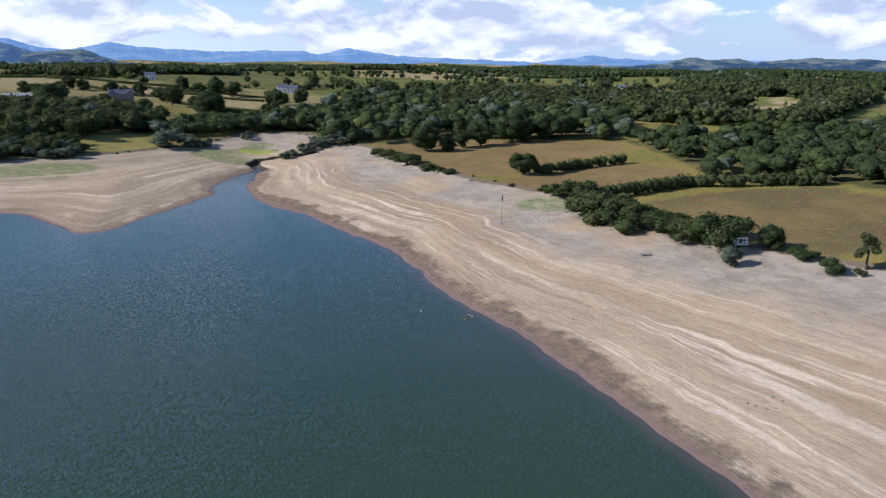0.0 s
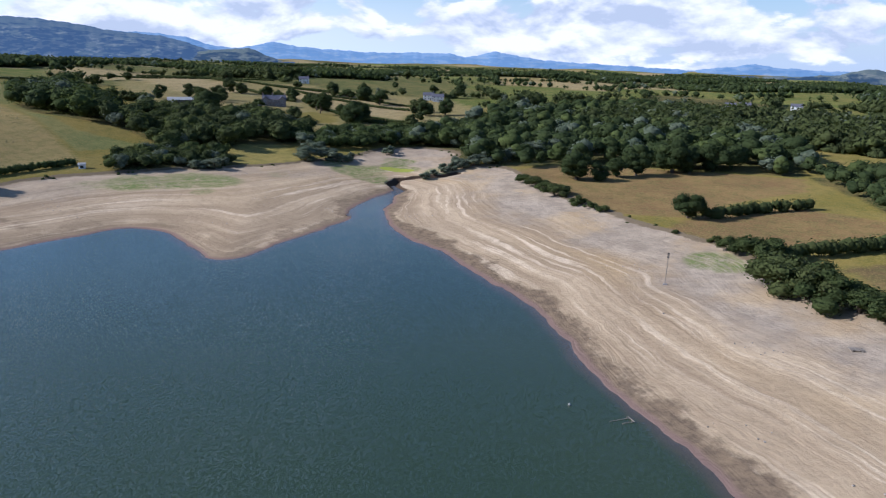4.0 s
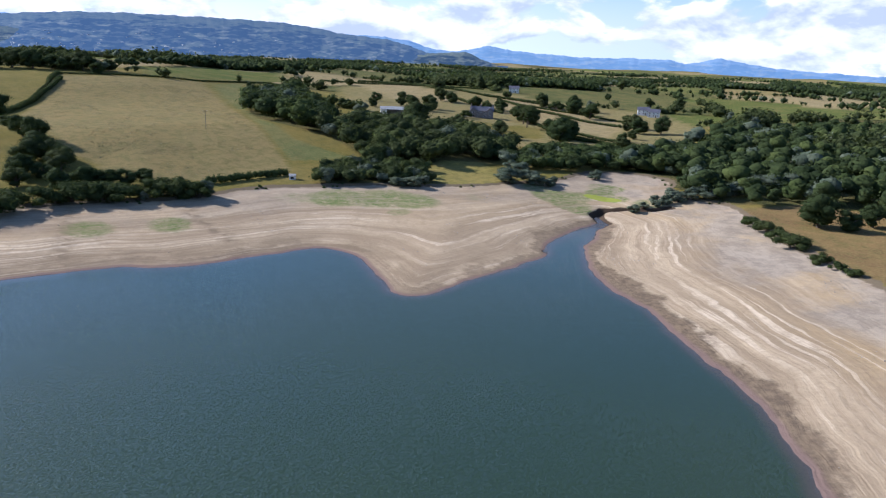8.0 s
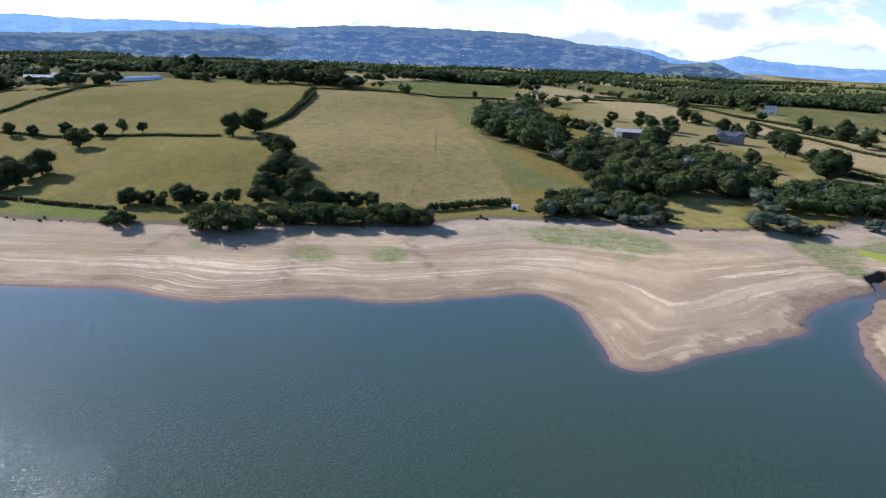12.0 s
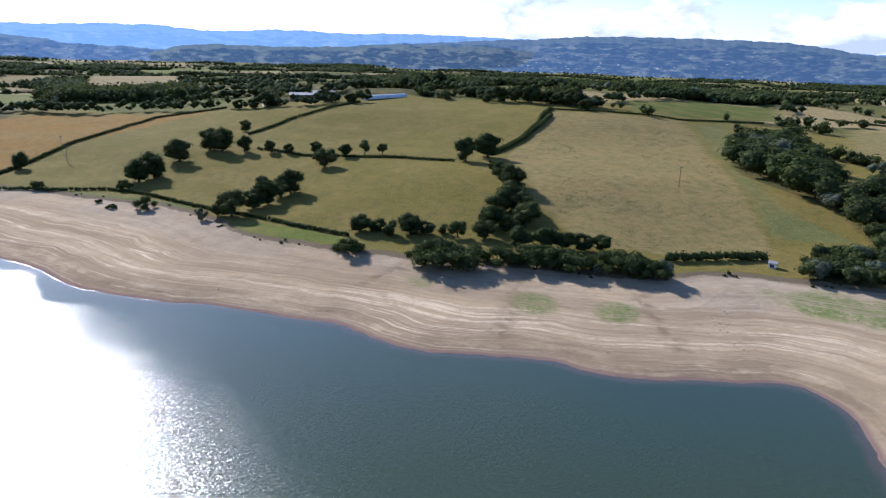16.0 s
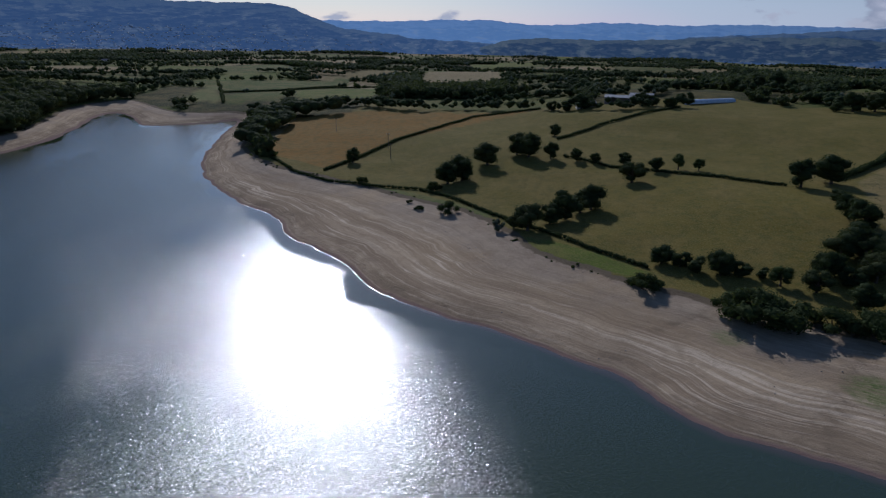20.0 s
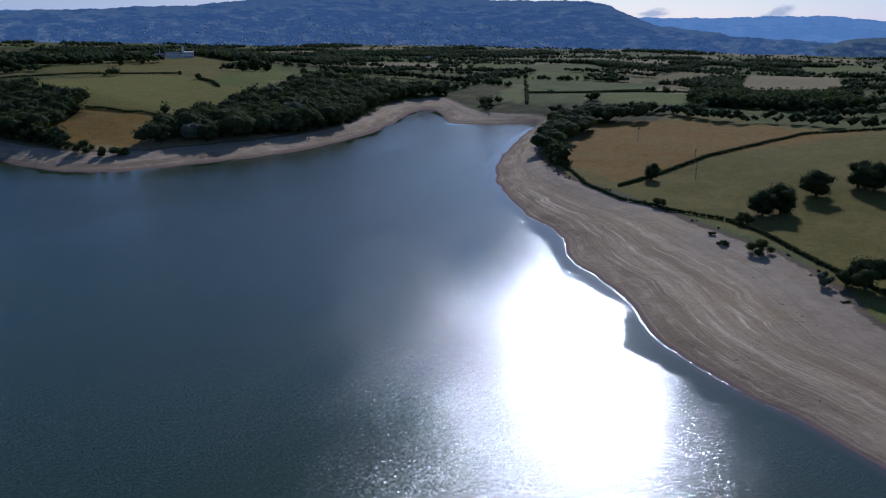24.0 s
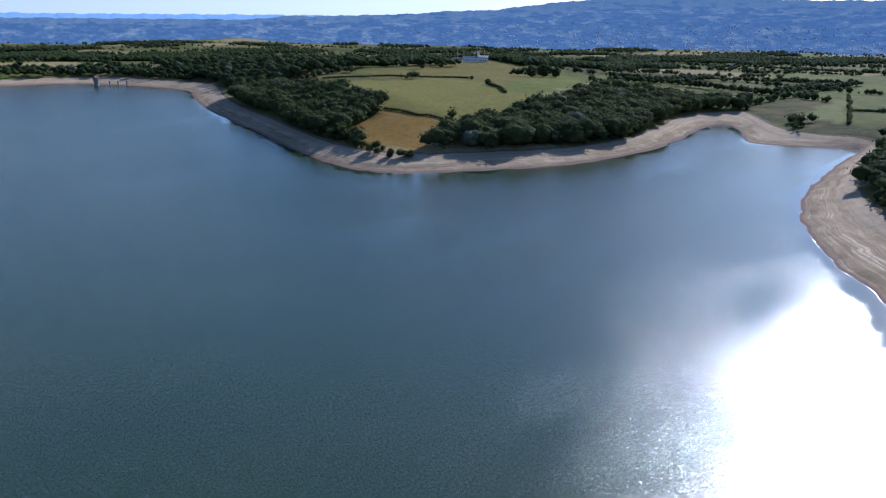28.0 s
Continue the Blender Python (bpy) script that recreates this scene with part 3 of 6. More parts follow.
# kind (o oak, a ash, w willow, b bush, p pine), place and height
HEDGEROW_TREES = [
    ('o', -457, 20, 8.5), ('o', -500, 140, 7.3), ('o', -437, 96, 12.3), ('o', -404, 75, 11.2), ('o', -410, 82, 13.1), ('o', -451, 113, 12.2),
    ('o', -445, 119, 13.4), ('o', -438, 130, 8.9), ('o', -430, 143, 6.9), ('o', -423, 151, 5.6), ('o', -419, 165, 6.2), ('o', -384, 161, 12.5),
    ('o', -401, 176, 9.0), ('a', -403, 188, 7.3), ('a', -400, 197, 6.7), ('o', -361, 228, 11.3), ('o', -367, 244, 12.8),
]
COPSE_TREES = [
    ('o', -325, 107, 10.3), ('o', -328, 102, 7.4), ('o', -334, 117, 8.3), ('o', -339, 124, 11.2), ('o', -346, 131, 11.5), ('o', -349, 136, 10.7),
    ('w', -326, 96, 5.0), ('b', -354, 76, 6.3), ('b', -406, 32, 4.3), ('b', -391, 68, 5.4), ('b', -264, 137, 5.0), ('b', -360, 63, 2.0),
    ('b', -371, 58, 2.0),
]
SHORE_TREES = [
    ('o', -281, 153, 9.6), ('o', -285, 148, 7.5), ('o', -276, 157, 9.4), ('o', -274, 164, 9.1), ('o', -273, 170, 8.2), ('o', -271, 176, 6.2),
    ('a', -265, 179, 8.1), ('o', -259, 187, 10.0), ('o', -269, 195, 9.6), ('o', -280, 204, 10.1), ('o', -282, 211, 11.1), ('o', -275, 211, 10.0),
    ('o', -302, 223, 11.0), ('o', -312, 223, 9.8), ('o', -328, 228, 9.3), ('o', -264, 207, 10.4), ('o', -262, 199, 10.2), ('o', -246, 194, 8.1),
    ('o', -242, 201, 8.8), ('o', -240, 208, 9.6), ('o', -236, 214, 10.6), ('o', -233, 219, 8.7),
]
SHORE_BUSHES = [
    ('b', -246, 157, 8.8), ('b', -243, 162, 9.5), ('b', -240, 168, 8.0), ('b', -235, 180, 6.5), ('b', -233, 184, 6.9), ('b', -231, 188, 7.2),
    ('b', -229, 193, 7.2), ('b', -226, 196, 6.8), ('b', -223, 199, 6.4), ('w', -216, 205, 8.0), ('b', -217, 210, 7.3), ('b', -216, 215, 7.4),
    ('o', -216, 221, 8.9), ('b', -206, 220, 7.1), ('w', -205, 224, 7.8), ('b', -209, 219, 6.2),
]
EAST_TREES = [
    ('o', 29, 255, 9.5), ('o', -8, 316, 10.2), ('o', 1, 316, 10.2), ('o', 9, 327, 9.5), ('o', 17, 334, 11.9), ('o', 33, 344, 12.7),
    ('o', 40, 343, 12.7), ('o', 51, 350, 10.7), ('w', 64, 149, 5.8), ('o', 63, 164, 7.7), ('b', 67, 163, 5.5), ('b', 59, 167, 5.9),
    ('o', 77, 158, 5.3), ('b', 83, 143, 3.4), ('p', 91, 144, 6.6), ('b', 88, 141, 1.7), ('b', 82, 151, 1.8), ('b', 81, 154, 1.6),
]
BANK_BUSHES = [
    ('b', 41, 207, 6.1), ('b', 43, 189, 6.6), ('b', 46, 183, 7.0), ('b', 49, 180, 7.2), ('b', 54, 176, 5.0), ('b', 57, 173, 4.9),
    ('o', 43, 194, 6.4), ('b', 49, 188, 6.5), ('b', -23, 300, 3.4), ('b', -28, 308, 3.0), ('b', -15, 282, 4.1), ('b', -19, 291, 3.3),
    ('b', -6, 269, 3.1), ('b', 2, 259, 3.4), ('b', -2, 264, 2.2), ('b', 33, 226, 2.2), ('b', 37, 219, 3.6), ('b', 23, 235, 1.5),
]
CREEK_WILLOWS = [
    ('w', -129, 323, 10.4), ('w', -121, 330, 8.9), ('w', -116, 332, 7.4), ('w', -114, 338, 6.5), ('w', -104, 370, 6.5), ('w', -63, 331, 6.9),
    ('w', -55, 340, 9.3), ('w', -50, 344, 10.5), ('w', -66, 327, 4.5), ('w', -40, 357, 11.4), ('w', -31, 371, 12.2), ('w', -59, 336, 6.9),
    ('w', -22, 382, 12.4), ('w', -157, 290, 6.6), ('w', -164, 287, 5.6), ('w', -161, 288, 5.6), ('w', -45, 348, 7.0), ('w', -70, 324, 4.5), ('w', -72, 316, 4.5), ('w', -67, 331, 6.0), ('w', -62, 338, 7.0), ('w', -141, 352, 8.5), ('w', -133, 344, 8.0), ('w', -156, 296, 5.0),
    ('w', -113, 333, 5.5), ('w', -102, 363, 7.0),
]
HOUSE_TREES = [
    ('o', -228, 411, 13.6), ('p', -197, 516, 12.5), ('p', -201, 516, 9.6), ('o', -155, 467, 13.4), ('o', -162, 468, 9.7), ('o', -189, 450, 7.8),
    ('o', -235, 641, 11.0), ('o', -305, 518, 8.5), ('o', -287, 506, 9.0), ('o', -275, 513, 8.1), ('o', -269, 577, 9.7), ('o', -264, 591, 8.9),
    ('o', -252, 585, 11.3), ('o', -122, 487, 8.8), ('o', -134, 570, 10.3), ('o', -300, 593, 9.3), ('o', -314, 599, 10.5), ('o', -309, 484, 9.8),
    ('o', -192, 619, 8.5), ('o', -216, 659, 8.3),
]
FARM_TREES = [
    ('o', -331, 560, 10.0), ('o', -317, 553, 9.0), ('o', -286, 529, 11.0), ('o', -233, 420, 15.0), ('o', -280, 527, 8.0), ('o', -269, 576, 10.0),
    ('o', -252, 568, 9.0), ('o', -243, 569, 11.0), ('p', -191, 498, 12.0), ('o', -149, 447, 14.0), ('o', -184, 437, 9.0), ('o', -209, 528, 9.0),
    ('o', -175, 499, 8.0), ('o', -136, 553, 10.0), ('o', -125, 543, 11.0), ('o', -114, 457, 10.0), ('o', -237, 651, 10.0), ('o', -198, 622, 12.0),
    ('o', -178, 600, 12.0), ('o', -335, 529, 11.0), ('o', -350, 661, 11.0), ('o', -477, 880, 9.0), ('o', -315, 752, 9.0), ('o', -222, 644, 7.0),
]
STUBBLE_TREES = [
    ('o', -237, 648, 12.2), ('o', -197, 466, 6.6), ('o', -208, 652, 12.5), ('w', -192, 649, 13.8), ('o', -186, 530, 5.7), ('o', -145, 585, 7.8),
    ('o', -112, 554, 13.1), ('o', -120, 506, 6.3), ('o', -267, 593, 10.1), ('o', -272, 583, 9.5), ('o', -247, 580, 10.2), ('o', -280, 668, 9.7),
    ('b', -223, 560, 7.1), ('o', -213, 776, 10.0), ('o', -246, 955, 12.2), ('o', -212, 446, 9.3), ('o', -216, 433, 10.2), ('b', -240, 501, 5.3),
    ('o', -198, 520, 13.4), ('o', -151, 468, 13.8), ('o', -218, 645, 7.0), ('o', -163, 744, 8.7), ('o', -135, 742, 11.8), ('b', -221, 641, 6.0),
]
CREST_TREES = [
    ('o', -602, 151, 13.2), ('o', -592, 160, 13.0), ('o', -593, 172, 13.0), ('o', -598, 179, 10.0), ('o', -697, 228, 10.3), ('o', -588, 215, 11.2),
    ('o', -586, 223, 12.9), ('o', -569, 230, 13.8), ('o', -614, 251, 10.4), ('o', -819, 211, 9.8), ('o', -628, 263, 10.7), ('o', -734, 335, 18.2),
    ('o', -759, 369, 19.0), ('o', -745, 379, 20.9), ('o', -732, 388, 18.3), ('o', -684, 381, 13.4), ('o', -560, 343, 13.8), ('o', -557, 353, 13.8),
    ('o', -552, 365, 13.7), ('o', -540, 373, 15.0), ('o', -535, 384, 16.1), ('o', -525, 389, 15.8), ('o', -513, 395, 15.5), ('o', -493, 392, 14.9),
    ('o', -506, 412, 10.0),
]
SOUTH_TREES = [
    ('o', -477, -298, 18.3), ('o', -597, -422, 9.8), ('o', -623, -471, 7.0), ('o', -682, -622, 14.0), ('o', -721, -628, 13.1), ('o', -372, -285, 10.0),
    ('o', -734, -486, 14.4), ('o', -764, -493, 16.8), ('o', -777, -485, 13.5), ('o', -896, -491, 11.9), ('b', -372, -300, 6.6), ('b', -371, -315, 4.5),
    ('b', -374, -331, 3.8), ('b', -378, -278, 7.8),
]
# field hedges: height and line
HEDGES = [
    (1.7, [(-468, -30), (-436, -10), (-415, 13), (-399, 37), (-394, 60), (-382, 75), (-347, 96), (-324, 112), (-303, 126), (-281, 143)]),
    (2.0, [(-436, 8), (-513, 41), (-599, 92), (-623, 145)]),
    (2.0, [(-485, 140), (-523, 171), (-542, 200), (-573, 239)]),
    (1.7, [(-440, 138), (-408, 163), (-384, 199), (-364, 222)]),
    (3.0, [(-375, 249), (-398, 276), (-430, 307), (-468, 340), (-499, 366)]),
    (1.6, [(-499, 366), (-477, 416), (-453, 456), (-460, 543)]),
    (3.6, [(-218, 237), (-213, 254), (-207, 269)]),
    (4.6, [(33, 256), (41, 260), (51, 269), (71, 278)]),
    (5.0, [(43, 203), (52, 216), (66, 224), (81, 231), (107, 231), (127, 229)]),
    (2.2, [(-180, 509), (-144, 490), (-98, 467)]),
    (2.4, [(-482, 712), (-364, 688), (-293, 661), (-246, 670)]),
    (2.2, [(-529, -606), (-590, -566), (-630, -482)]),
    (2.0, [(-451, -394), (-449, -350), (-456, -319)]),
    (3.0, [(-599, -420), (-569, -371)]),
    (2.5, [(-846, -179), (-890, -118), (-950, -57)]),
    (3.5, [(-1003, -236), (-749, -147)]),
    (2.2, [(-490, 655), (-436, 664), (-393, 700), (-326, 714)]),
    (2.0, [(-263, 639), (-204, 624), (-142, 595)]),
    (2.2, [(-161, 471), (-128, 467), (-96, 466)]),
    (2.5, [(-301, 664), (-242, 661), (-198, 659)]),
    (2.5, [(-842, -179), (-889, -111), (-909, -61), (-933, -13)]),
    (2.6, [(-467, 692), (-443, 718), (-405, 715), (-304, 616), (-236, 561)]),
    (2.6, [(-200, 526), (-155, 481), (-125, 465), (-94, 446)]),
    (2.4, [(-272, 645), (-227, 609), (-177, 578), (-143, 566)]),
    (2.2, [(-282, 435), (-245, 415), (-232, 409)]),
    (3.0, [(-384, 259), (-414, 293), (-467, 347)]),
]
# woods: outlines
NORTH_WOOD = [(-94, 383), (-53, 351), (-40, 337), (-13, 358), (49, 354), (87, 344), (108, 433), (93, 554), (34, 683), (-68, 585), (-99, 436)]
EAST_WOOD = [(88, 345), (95, 300), (97, 268), (92, 240), (112, 234), (136, 230), (150, 190), (270, 416), (173, 354), (116, 353)]
SOUTH_WOOD = [(-411, -623), (-383, -495), (-370, -368), (-389, -364), (-441, -387), (-456, -425), (-476, -535), (-475, -634), (-433, -655)]
INLET_WOOD = [(-392, -279), (-419, -247), (-473, -226), (-635, -237), (-800, -254), (-820, -259), (-748, -346), (-667, -343), (-532, -298), (-500, -304), (-447, -298)]
POINT_TREES = [(-514, -62), (-477, -42), (-546, -52), (-633, -46), (-620, 84), (-606, 83), (-640, -9), (-691, -69), (-626, -79)]
# tree belts: height, width, line
BELTS = [
    (11.0, 22, [(-531, 470), (-639, 641), (-629, 712), (-523, 651)]),
    (6.0, 10, [(-697, -201), (-688, -151), (-699, -112)]),
    (8.5, 14, [(-710, -115), (-702, -26), (-653, 29), (-652, 89), (-618, 147)]),
    (9.0, 12, [(-484, -56), (-508, -58), (-544, -61), (-649, -74)]),
    (8.0, 12, [(-690, 96), (-741, 172), (-662, 217)]),
    (7.0, 12, [(-1167, -339), (-1203, -244), (-1147, -91)]),
    (8.0, 25, [(-1201, -92), (-1948, -67), (-1453, 101)]),
    (9.0, 50, [(-1445, -805), (-1496, -700), (-1660, -647)]),
    (8.0, 14, [(-847, -427), (-1024, -416), (-1155, -341)]),
    (8.0, 14, [(-1113, -11), (-1138, 123), (-1548, 302)]),
    (8.0, 14, [(-901, 179), (-940, 280), (-1637, 683), (-1250, 721)]),
    (9.0, 14, [(-701, 323), (-663, 371), (-555, 349), (-523, 388), (-506, 412)]),
    (8.0, 10, [(-599, 151), (-570, 195), (-576, 241)]),
    (11.0, 40, [(-530, -773), (-623, -667), (-749, -708), (-743, -628)]),
    (9.0, 14, [(-775, -550), (-809, -502)]),
    (8.0, 10, [(-929, -532), (-1031, -508)]),
    (8.5, 14, [(-871, -403), (-917, -287), (-1270, -286)]),
    (12.0, 60, [(-304, -1041), (-424, -1025), (-548, -847), (-809, -941)]),
    (9.0, 12, [(-722, -506), (-749, -482), (-808, -487)]),
    (8.0, 14, [(-1069, -81), (-991, 25), (-1098, 149), (-804, 228)]),
    (8.0, 14, [(-1127, -190), (-1069, -81)]),
    (9.0, 18, [(-844, 387), (-1433, 800), (-696, 487), (-1778, 1433), (-2131, 2074), (-1624, 1918)]),
    (9.0, 16, [(-802, 133), (-817, 182), (-738, 215)]),
    (9.0, 16, [(-658, 237), (-852, 358), (-674, 384), (-2170, 1373), (-2024, 1589)]),
    (8.0, 12, [(-526, 442), (-690, 694), (-630, 735)]),
]
DAM_WOOD = [(-500, -640), (-470, -700), (-500, -790), (-505, -880), (-500, -1010), (-760, -980), (-680, -780), (-600, -640)]
FARM_WOOD = [(-307, 353), (-272, 338), (-240, 338), (-250, 358), (-300, 402), (-345, 448), (-375, 462), (-360, 420), (-325, 375)]
VALLEY_WOOD = [(-240, 338), (-213, 325), (-191, 310), (-177, 328), (-157, 352), (-150, 375), (-163, 400), (-205, 415), (-245, 385)]
CREEK_WOOD = [(-159, 365), (-137, 355), (-117, 365), (-102, 378), (-76, 391), (-60, 420), (-75, 440), (-120, 435), (-150, 405)]
HUT_THICKET = [(-186, 263), (-178, 270), (-162, 290), (-150, 300), (-165, 318), (-195, 310), (-203, 290)]
# ---- ground: one sheet to the horizon, fine near the lake ----
def spread(lo, hi, step, low, high, most=70.0, grow=1.05):
    """Grid lines: even between lo and hi, wider and wider out to low and high."""
    mid = list(np.arange(lo, hi + 0.1, step))
    for sign, end in ((-1, low), (1, high)):
        v, d, more = (mid[0] if sign < 0 else mid[-1]), step, []
        while sign * (end - v) > 0:
            d = min(d * grow, most)
            v += sign * d
            more.append(v)
        mid = more[::-1] + mid if sign < 0 else mid + more
    return np.array(mid)


def patchwork(x, y, size=150.0):
    """Fields beyond the lake's own: which field, how near its edge, and a lucky number of the field."""
    x, y = np.asarray(x, float) + 30 * waves(x, y, 420, 21), np.asarray(y, float) + 30 * waves(x, y, 380, 22)
    ci, cj = np.floor(x / size), np.floor(y / size)
    d1, d2, luck = np.full(x.shape, 1e9), np.full(x.shape, 1e9), np.zeros(x.shape)
    for di in (-1, 0, 1):
        for dj in (-1, 0, 1):
            i, j = ci + di, cj + dj
            h = np.sin(i * 127.1 + j * 311.7) * 43758.5453
            k = np.sin(i * 269.5 + j * 183.3) * 22578.1459
            h, k = h - np.floor(h), k - np.floor(k)
            d = np.abs(x - (i + 0.2 + 0.6 * h) * size) + np.abs(y - (j + 0.2 + 0.6 * k) * size) * 1.2
            n = (h * 7.13 + k * 3.71) % 1.0
            near = d < d1
            d2 = np.where(near, d1, np.minimum(d2, d))
            luck = np.where(near, n, luck)
            d1 = np.minimum(d1, d)
    return luck, d2 - d1


def land_grid():
    gx, gy = spread(-470, 110, 3.0, -4650, 4650), spread(-70, 360, 3.0, -4650, 4650)
    gx, gy = np.unique(np.r_[gx, np.arange(-100, -50, 1.0)]), np.unique(np.r_[gy, np.arange(245, 350, 1.0)])
    x, y = (v.ravel() for v in np.meshgrid(gx, gy))
    z, s, b = lie(x, y)
    luck, edge = patchwork(x, y)
    tint = np.empty((len(x), 3))
    tint[:] = np.where(np.hypot(x + 60, y - 60)[:, None] > 600, (0.072, 0.086, 0.026), PASTURE)
    for lo, hi, c in ((0.0, 0.22, GREEN), (0.22, 0.30, LUSH), (0.58, 0.66, STUBBLE), (0.66, 0.72, STUBBLE), (0.72, 0.80, GREEN), (0.80, 0.86, DRY), (0.86, 0.92, WOOD_GROUND)):
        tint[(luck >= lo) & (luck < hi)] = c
    tint[(luck > 0.30) & (luck < 0.47) & (np.hypot(x + 60, y - 60) > 420)] = WOOD_GROUND
    home = np.hypot(x + 170, y - 200) < 430
    for shape in OPEN_LAND:
        home |= side(np.array(shape, float), x, y) < 0
    tint[home] = PASTURE
    tint[side(np.array(OPEN_LAND[0], float), x, y) < 0] = (0.230, 0.185, 0.078)
    crop = ~home * ((luck > 0.58) & (luck < 0.80)).astype(float)
    for colour, rows, shape in FIELDS:
        inside = side(np.array(shape, float), x, y) < 0
        tint[inside], crop[inside] = colour, rows
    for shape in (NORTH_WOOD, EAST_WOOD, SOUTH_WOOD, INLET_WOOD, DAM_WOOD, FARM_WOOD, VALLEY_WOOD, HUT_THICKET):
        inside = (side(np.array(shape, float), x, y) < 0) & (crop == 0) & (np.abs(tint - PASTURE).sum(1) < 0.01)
        tint[inside] = WOOD_GROUND
    weed = np.zeros(len(x))
    for wx, wy, wr, how in WEEDS:
        weed = np.maximum(weed, how * smooth(wr * 1.25, wr * 0.55, np.hypot(x - wx, y - wy)))
    lime = smooth(8.0, 4.0, np.hypot((x + 89) * 0.75, (y - 331) * 1.6))
    flat = smooth(58, 22, np.hypot((x + 118) * 1.15, y - 252))
    trace = np.zeros(len(x))
    for line in TRACES:
        for (ax, ay), (bx, by) in zip(line, line[1:]):
            t = np.clip(((x - ax) * (bx - ax) + (y - ay) * (by - ay)) / ((bx - ax) ** 2 + (by - ay) ** 2), 0, 1)
            trace = np.maximum(trace, smooth(2.6, 0.4, np.hypot(x - ax - t * (bx - ax), y - ay - t * (by - ay))))
    n, m = len(gx), len(gy)
    i = (np.arange(m - 1)[:, None] * n + np.arange(n - 1)[None]).ravel()
    faces = np.stack([i, i + 1, i + n + 1, i + n], 1)
    me = bpy.data.meshes.new("ground")
    me.vertices.add(len(x))
    me.vertices.foreach_set("co", np.stack([x, y, z], 1).astype(np.float32).ravel())
    me.loops.add(faces.size)
    me.loops.foreach_set("vertex_index", faces.astype(np.int32).ravel())
    me.polygons.add(len(faces))
    me.polygons.foreach_set("loop_start", np.arange(0, faces.size, 4, dtype=np.int32))
    me.update(calc_edges=True)
    me.polygons.foreach_set("use_smooth", np.ones(len(faces), bool))
    for name, data in (("shore", s), ("bank", b), ("weed", weed), ("crop", crop), ("trace", trace), ("lime", lime), ("flat", flat), ("gully", smooth(1.25, 0.45, gully(x, y)) * (b < 12))):
        me.attributes.new(name, "FLOAT", "POINT").data.foreach_set("value", data.astype(np.float32))
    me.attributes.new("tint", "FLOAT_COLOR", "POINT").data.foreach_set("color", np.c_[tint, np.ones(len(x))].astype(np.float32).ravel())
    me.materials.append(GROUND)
    return tagged(new("ground", me), "pale dried lakebed shore rising to dry summer fields and meadows", "ground", kind="structure")


def lake():
    gx, gy = np.arange(-760, 250, 5.0), np.arange(-1010, 320, 5.0)
    x, y = (v.ravel() for v in np.meshgrid(gx, gy))
    _, s, _ = lie(x, y)
    n, m = len(gx), len(gy)
    i = (np.arange(m - 1)[:, None] * n + np.arange(n - 1)[None]).ravel()
    faces = np.stack([i, i + 1, i + n + 1, i + n], 1)
    faces = faces[(s[faces] < 6).any(1)]
    keep, faces = np.unique(faces, return_inverse=True)
    faces = faces.reshape(-1, 4)
    me = bpy.data.meshes.new("water")
    me.from_pydata(np.stack([x[keep], y[keep], 0 * x[keep]], 1).tolist(), [], faces.tolist())
    me.attributes.new("shore", "FLOAT", "POINT").data.foreach_set("value", s[keep].astype(np.float32))
    me.materials.append(WATER)
    return tagged(new("water", me), "calm dark green reservoir water with fine ripples", "water", kind="structure")


land_grid()
lake()


# ---- far hills: a backdrop beyond the land, blue haze added as glow and tint ----
def far_hill_material(name, near, far, dark, glow):
    m = Nodes(name)
    slope = m.tree.nodes.new("ShaderNodeAttribute")
    slope.attribute_name = "slope"
    slope = slope.outputs["Vector"]
    top = m.fit(m.split(slope, 2), 3.2, 4.6)
    flat = m.scaled((1.0, 1.6, 1.0), (0, 0, 0), slope)
    wood = m.fit(m.math("SUBTRACT", m.noise(0.008, 10, 0.62, flat), m.math("MULTIPLY", top, 0.13)), 0.40, 0.50)
    patch = node(m.tree, "ShaderNodeTexVoronoi", Scale=0.034)
    m.put(patch.inputs["Vector"], m.scaled((1.0, 1.0, 0.0), (0, 0, 0.12), flat))
    luck = m.split(patch.outputs["Color"], 0)
    field = m.fit(luck, 0.2, 0.7)
    bright = m.math("MULTIPLY", m.fit(luck, 0.62, 0.70), m.fit(top, 0.8, 0.2, 0.15, 0.75))
    hedge_lines = m.fit(m.noise(0.09, 8, 0.7, m.scaled((1.0, 2.4, 1.0), at=flat)), 0.50, 0.58)
    colour = m.mix(wood, m.mix(field, near, far), dark)
    colour = m.mix(m.math("MULTIPLY", bright, m.math("SUBTRACT", 1.0, m.math("MULTIPLY", wood, 0.75))), colour, (0.175, 0.168, 0.110))
    colour = m.mix(m.math("MULTIPLY", hedge_lines, 0.35), colour, dark)
    # aerial haze as blue emission, half as strong again towards the sun
    haze_glow = m.mix(m.attr("sunward"), glow, tuple(1.5 * g for g in glow))
    return m.done(colour, 1.0, 0.0, None, 0.0, haze_glow, 1.0)


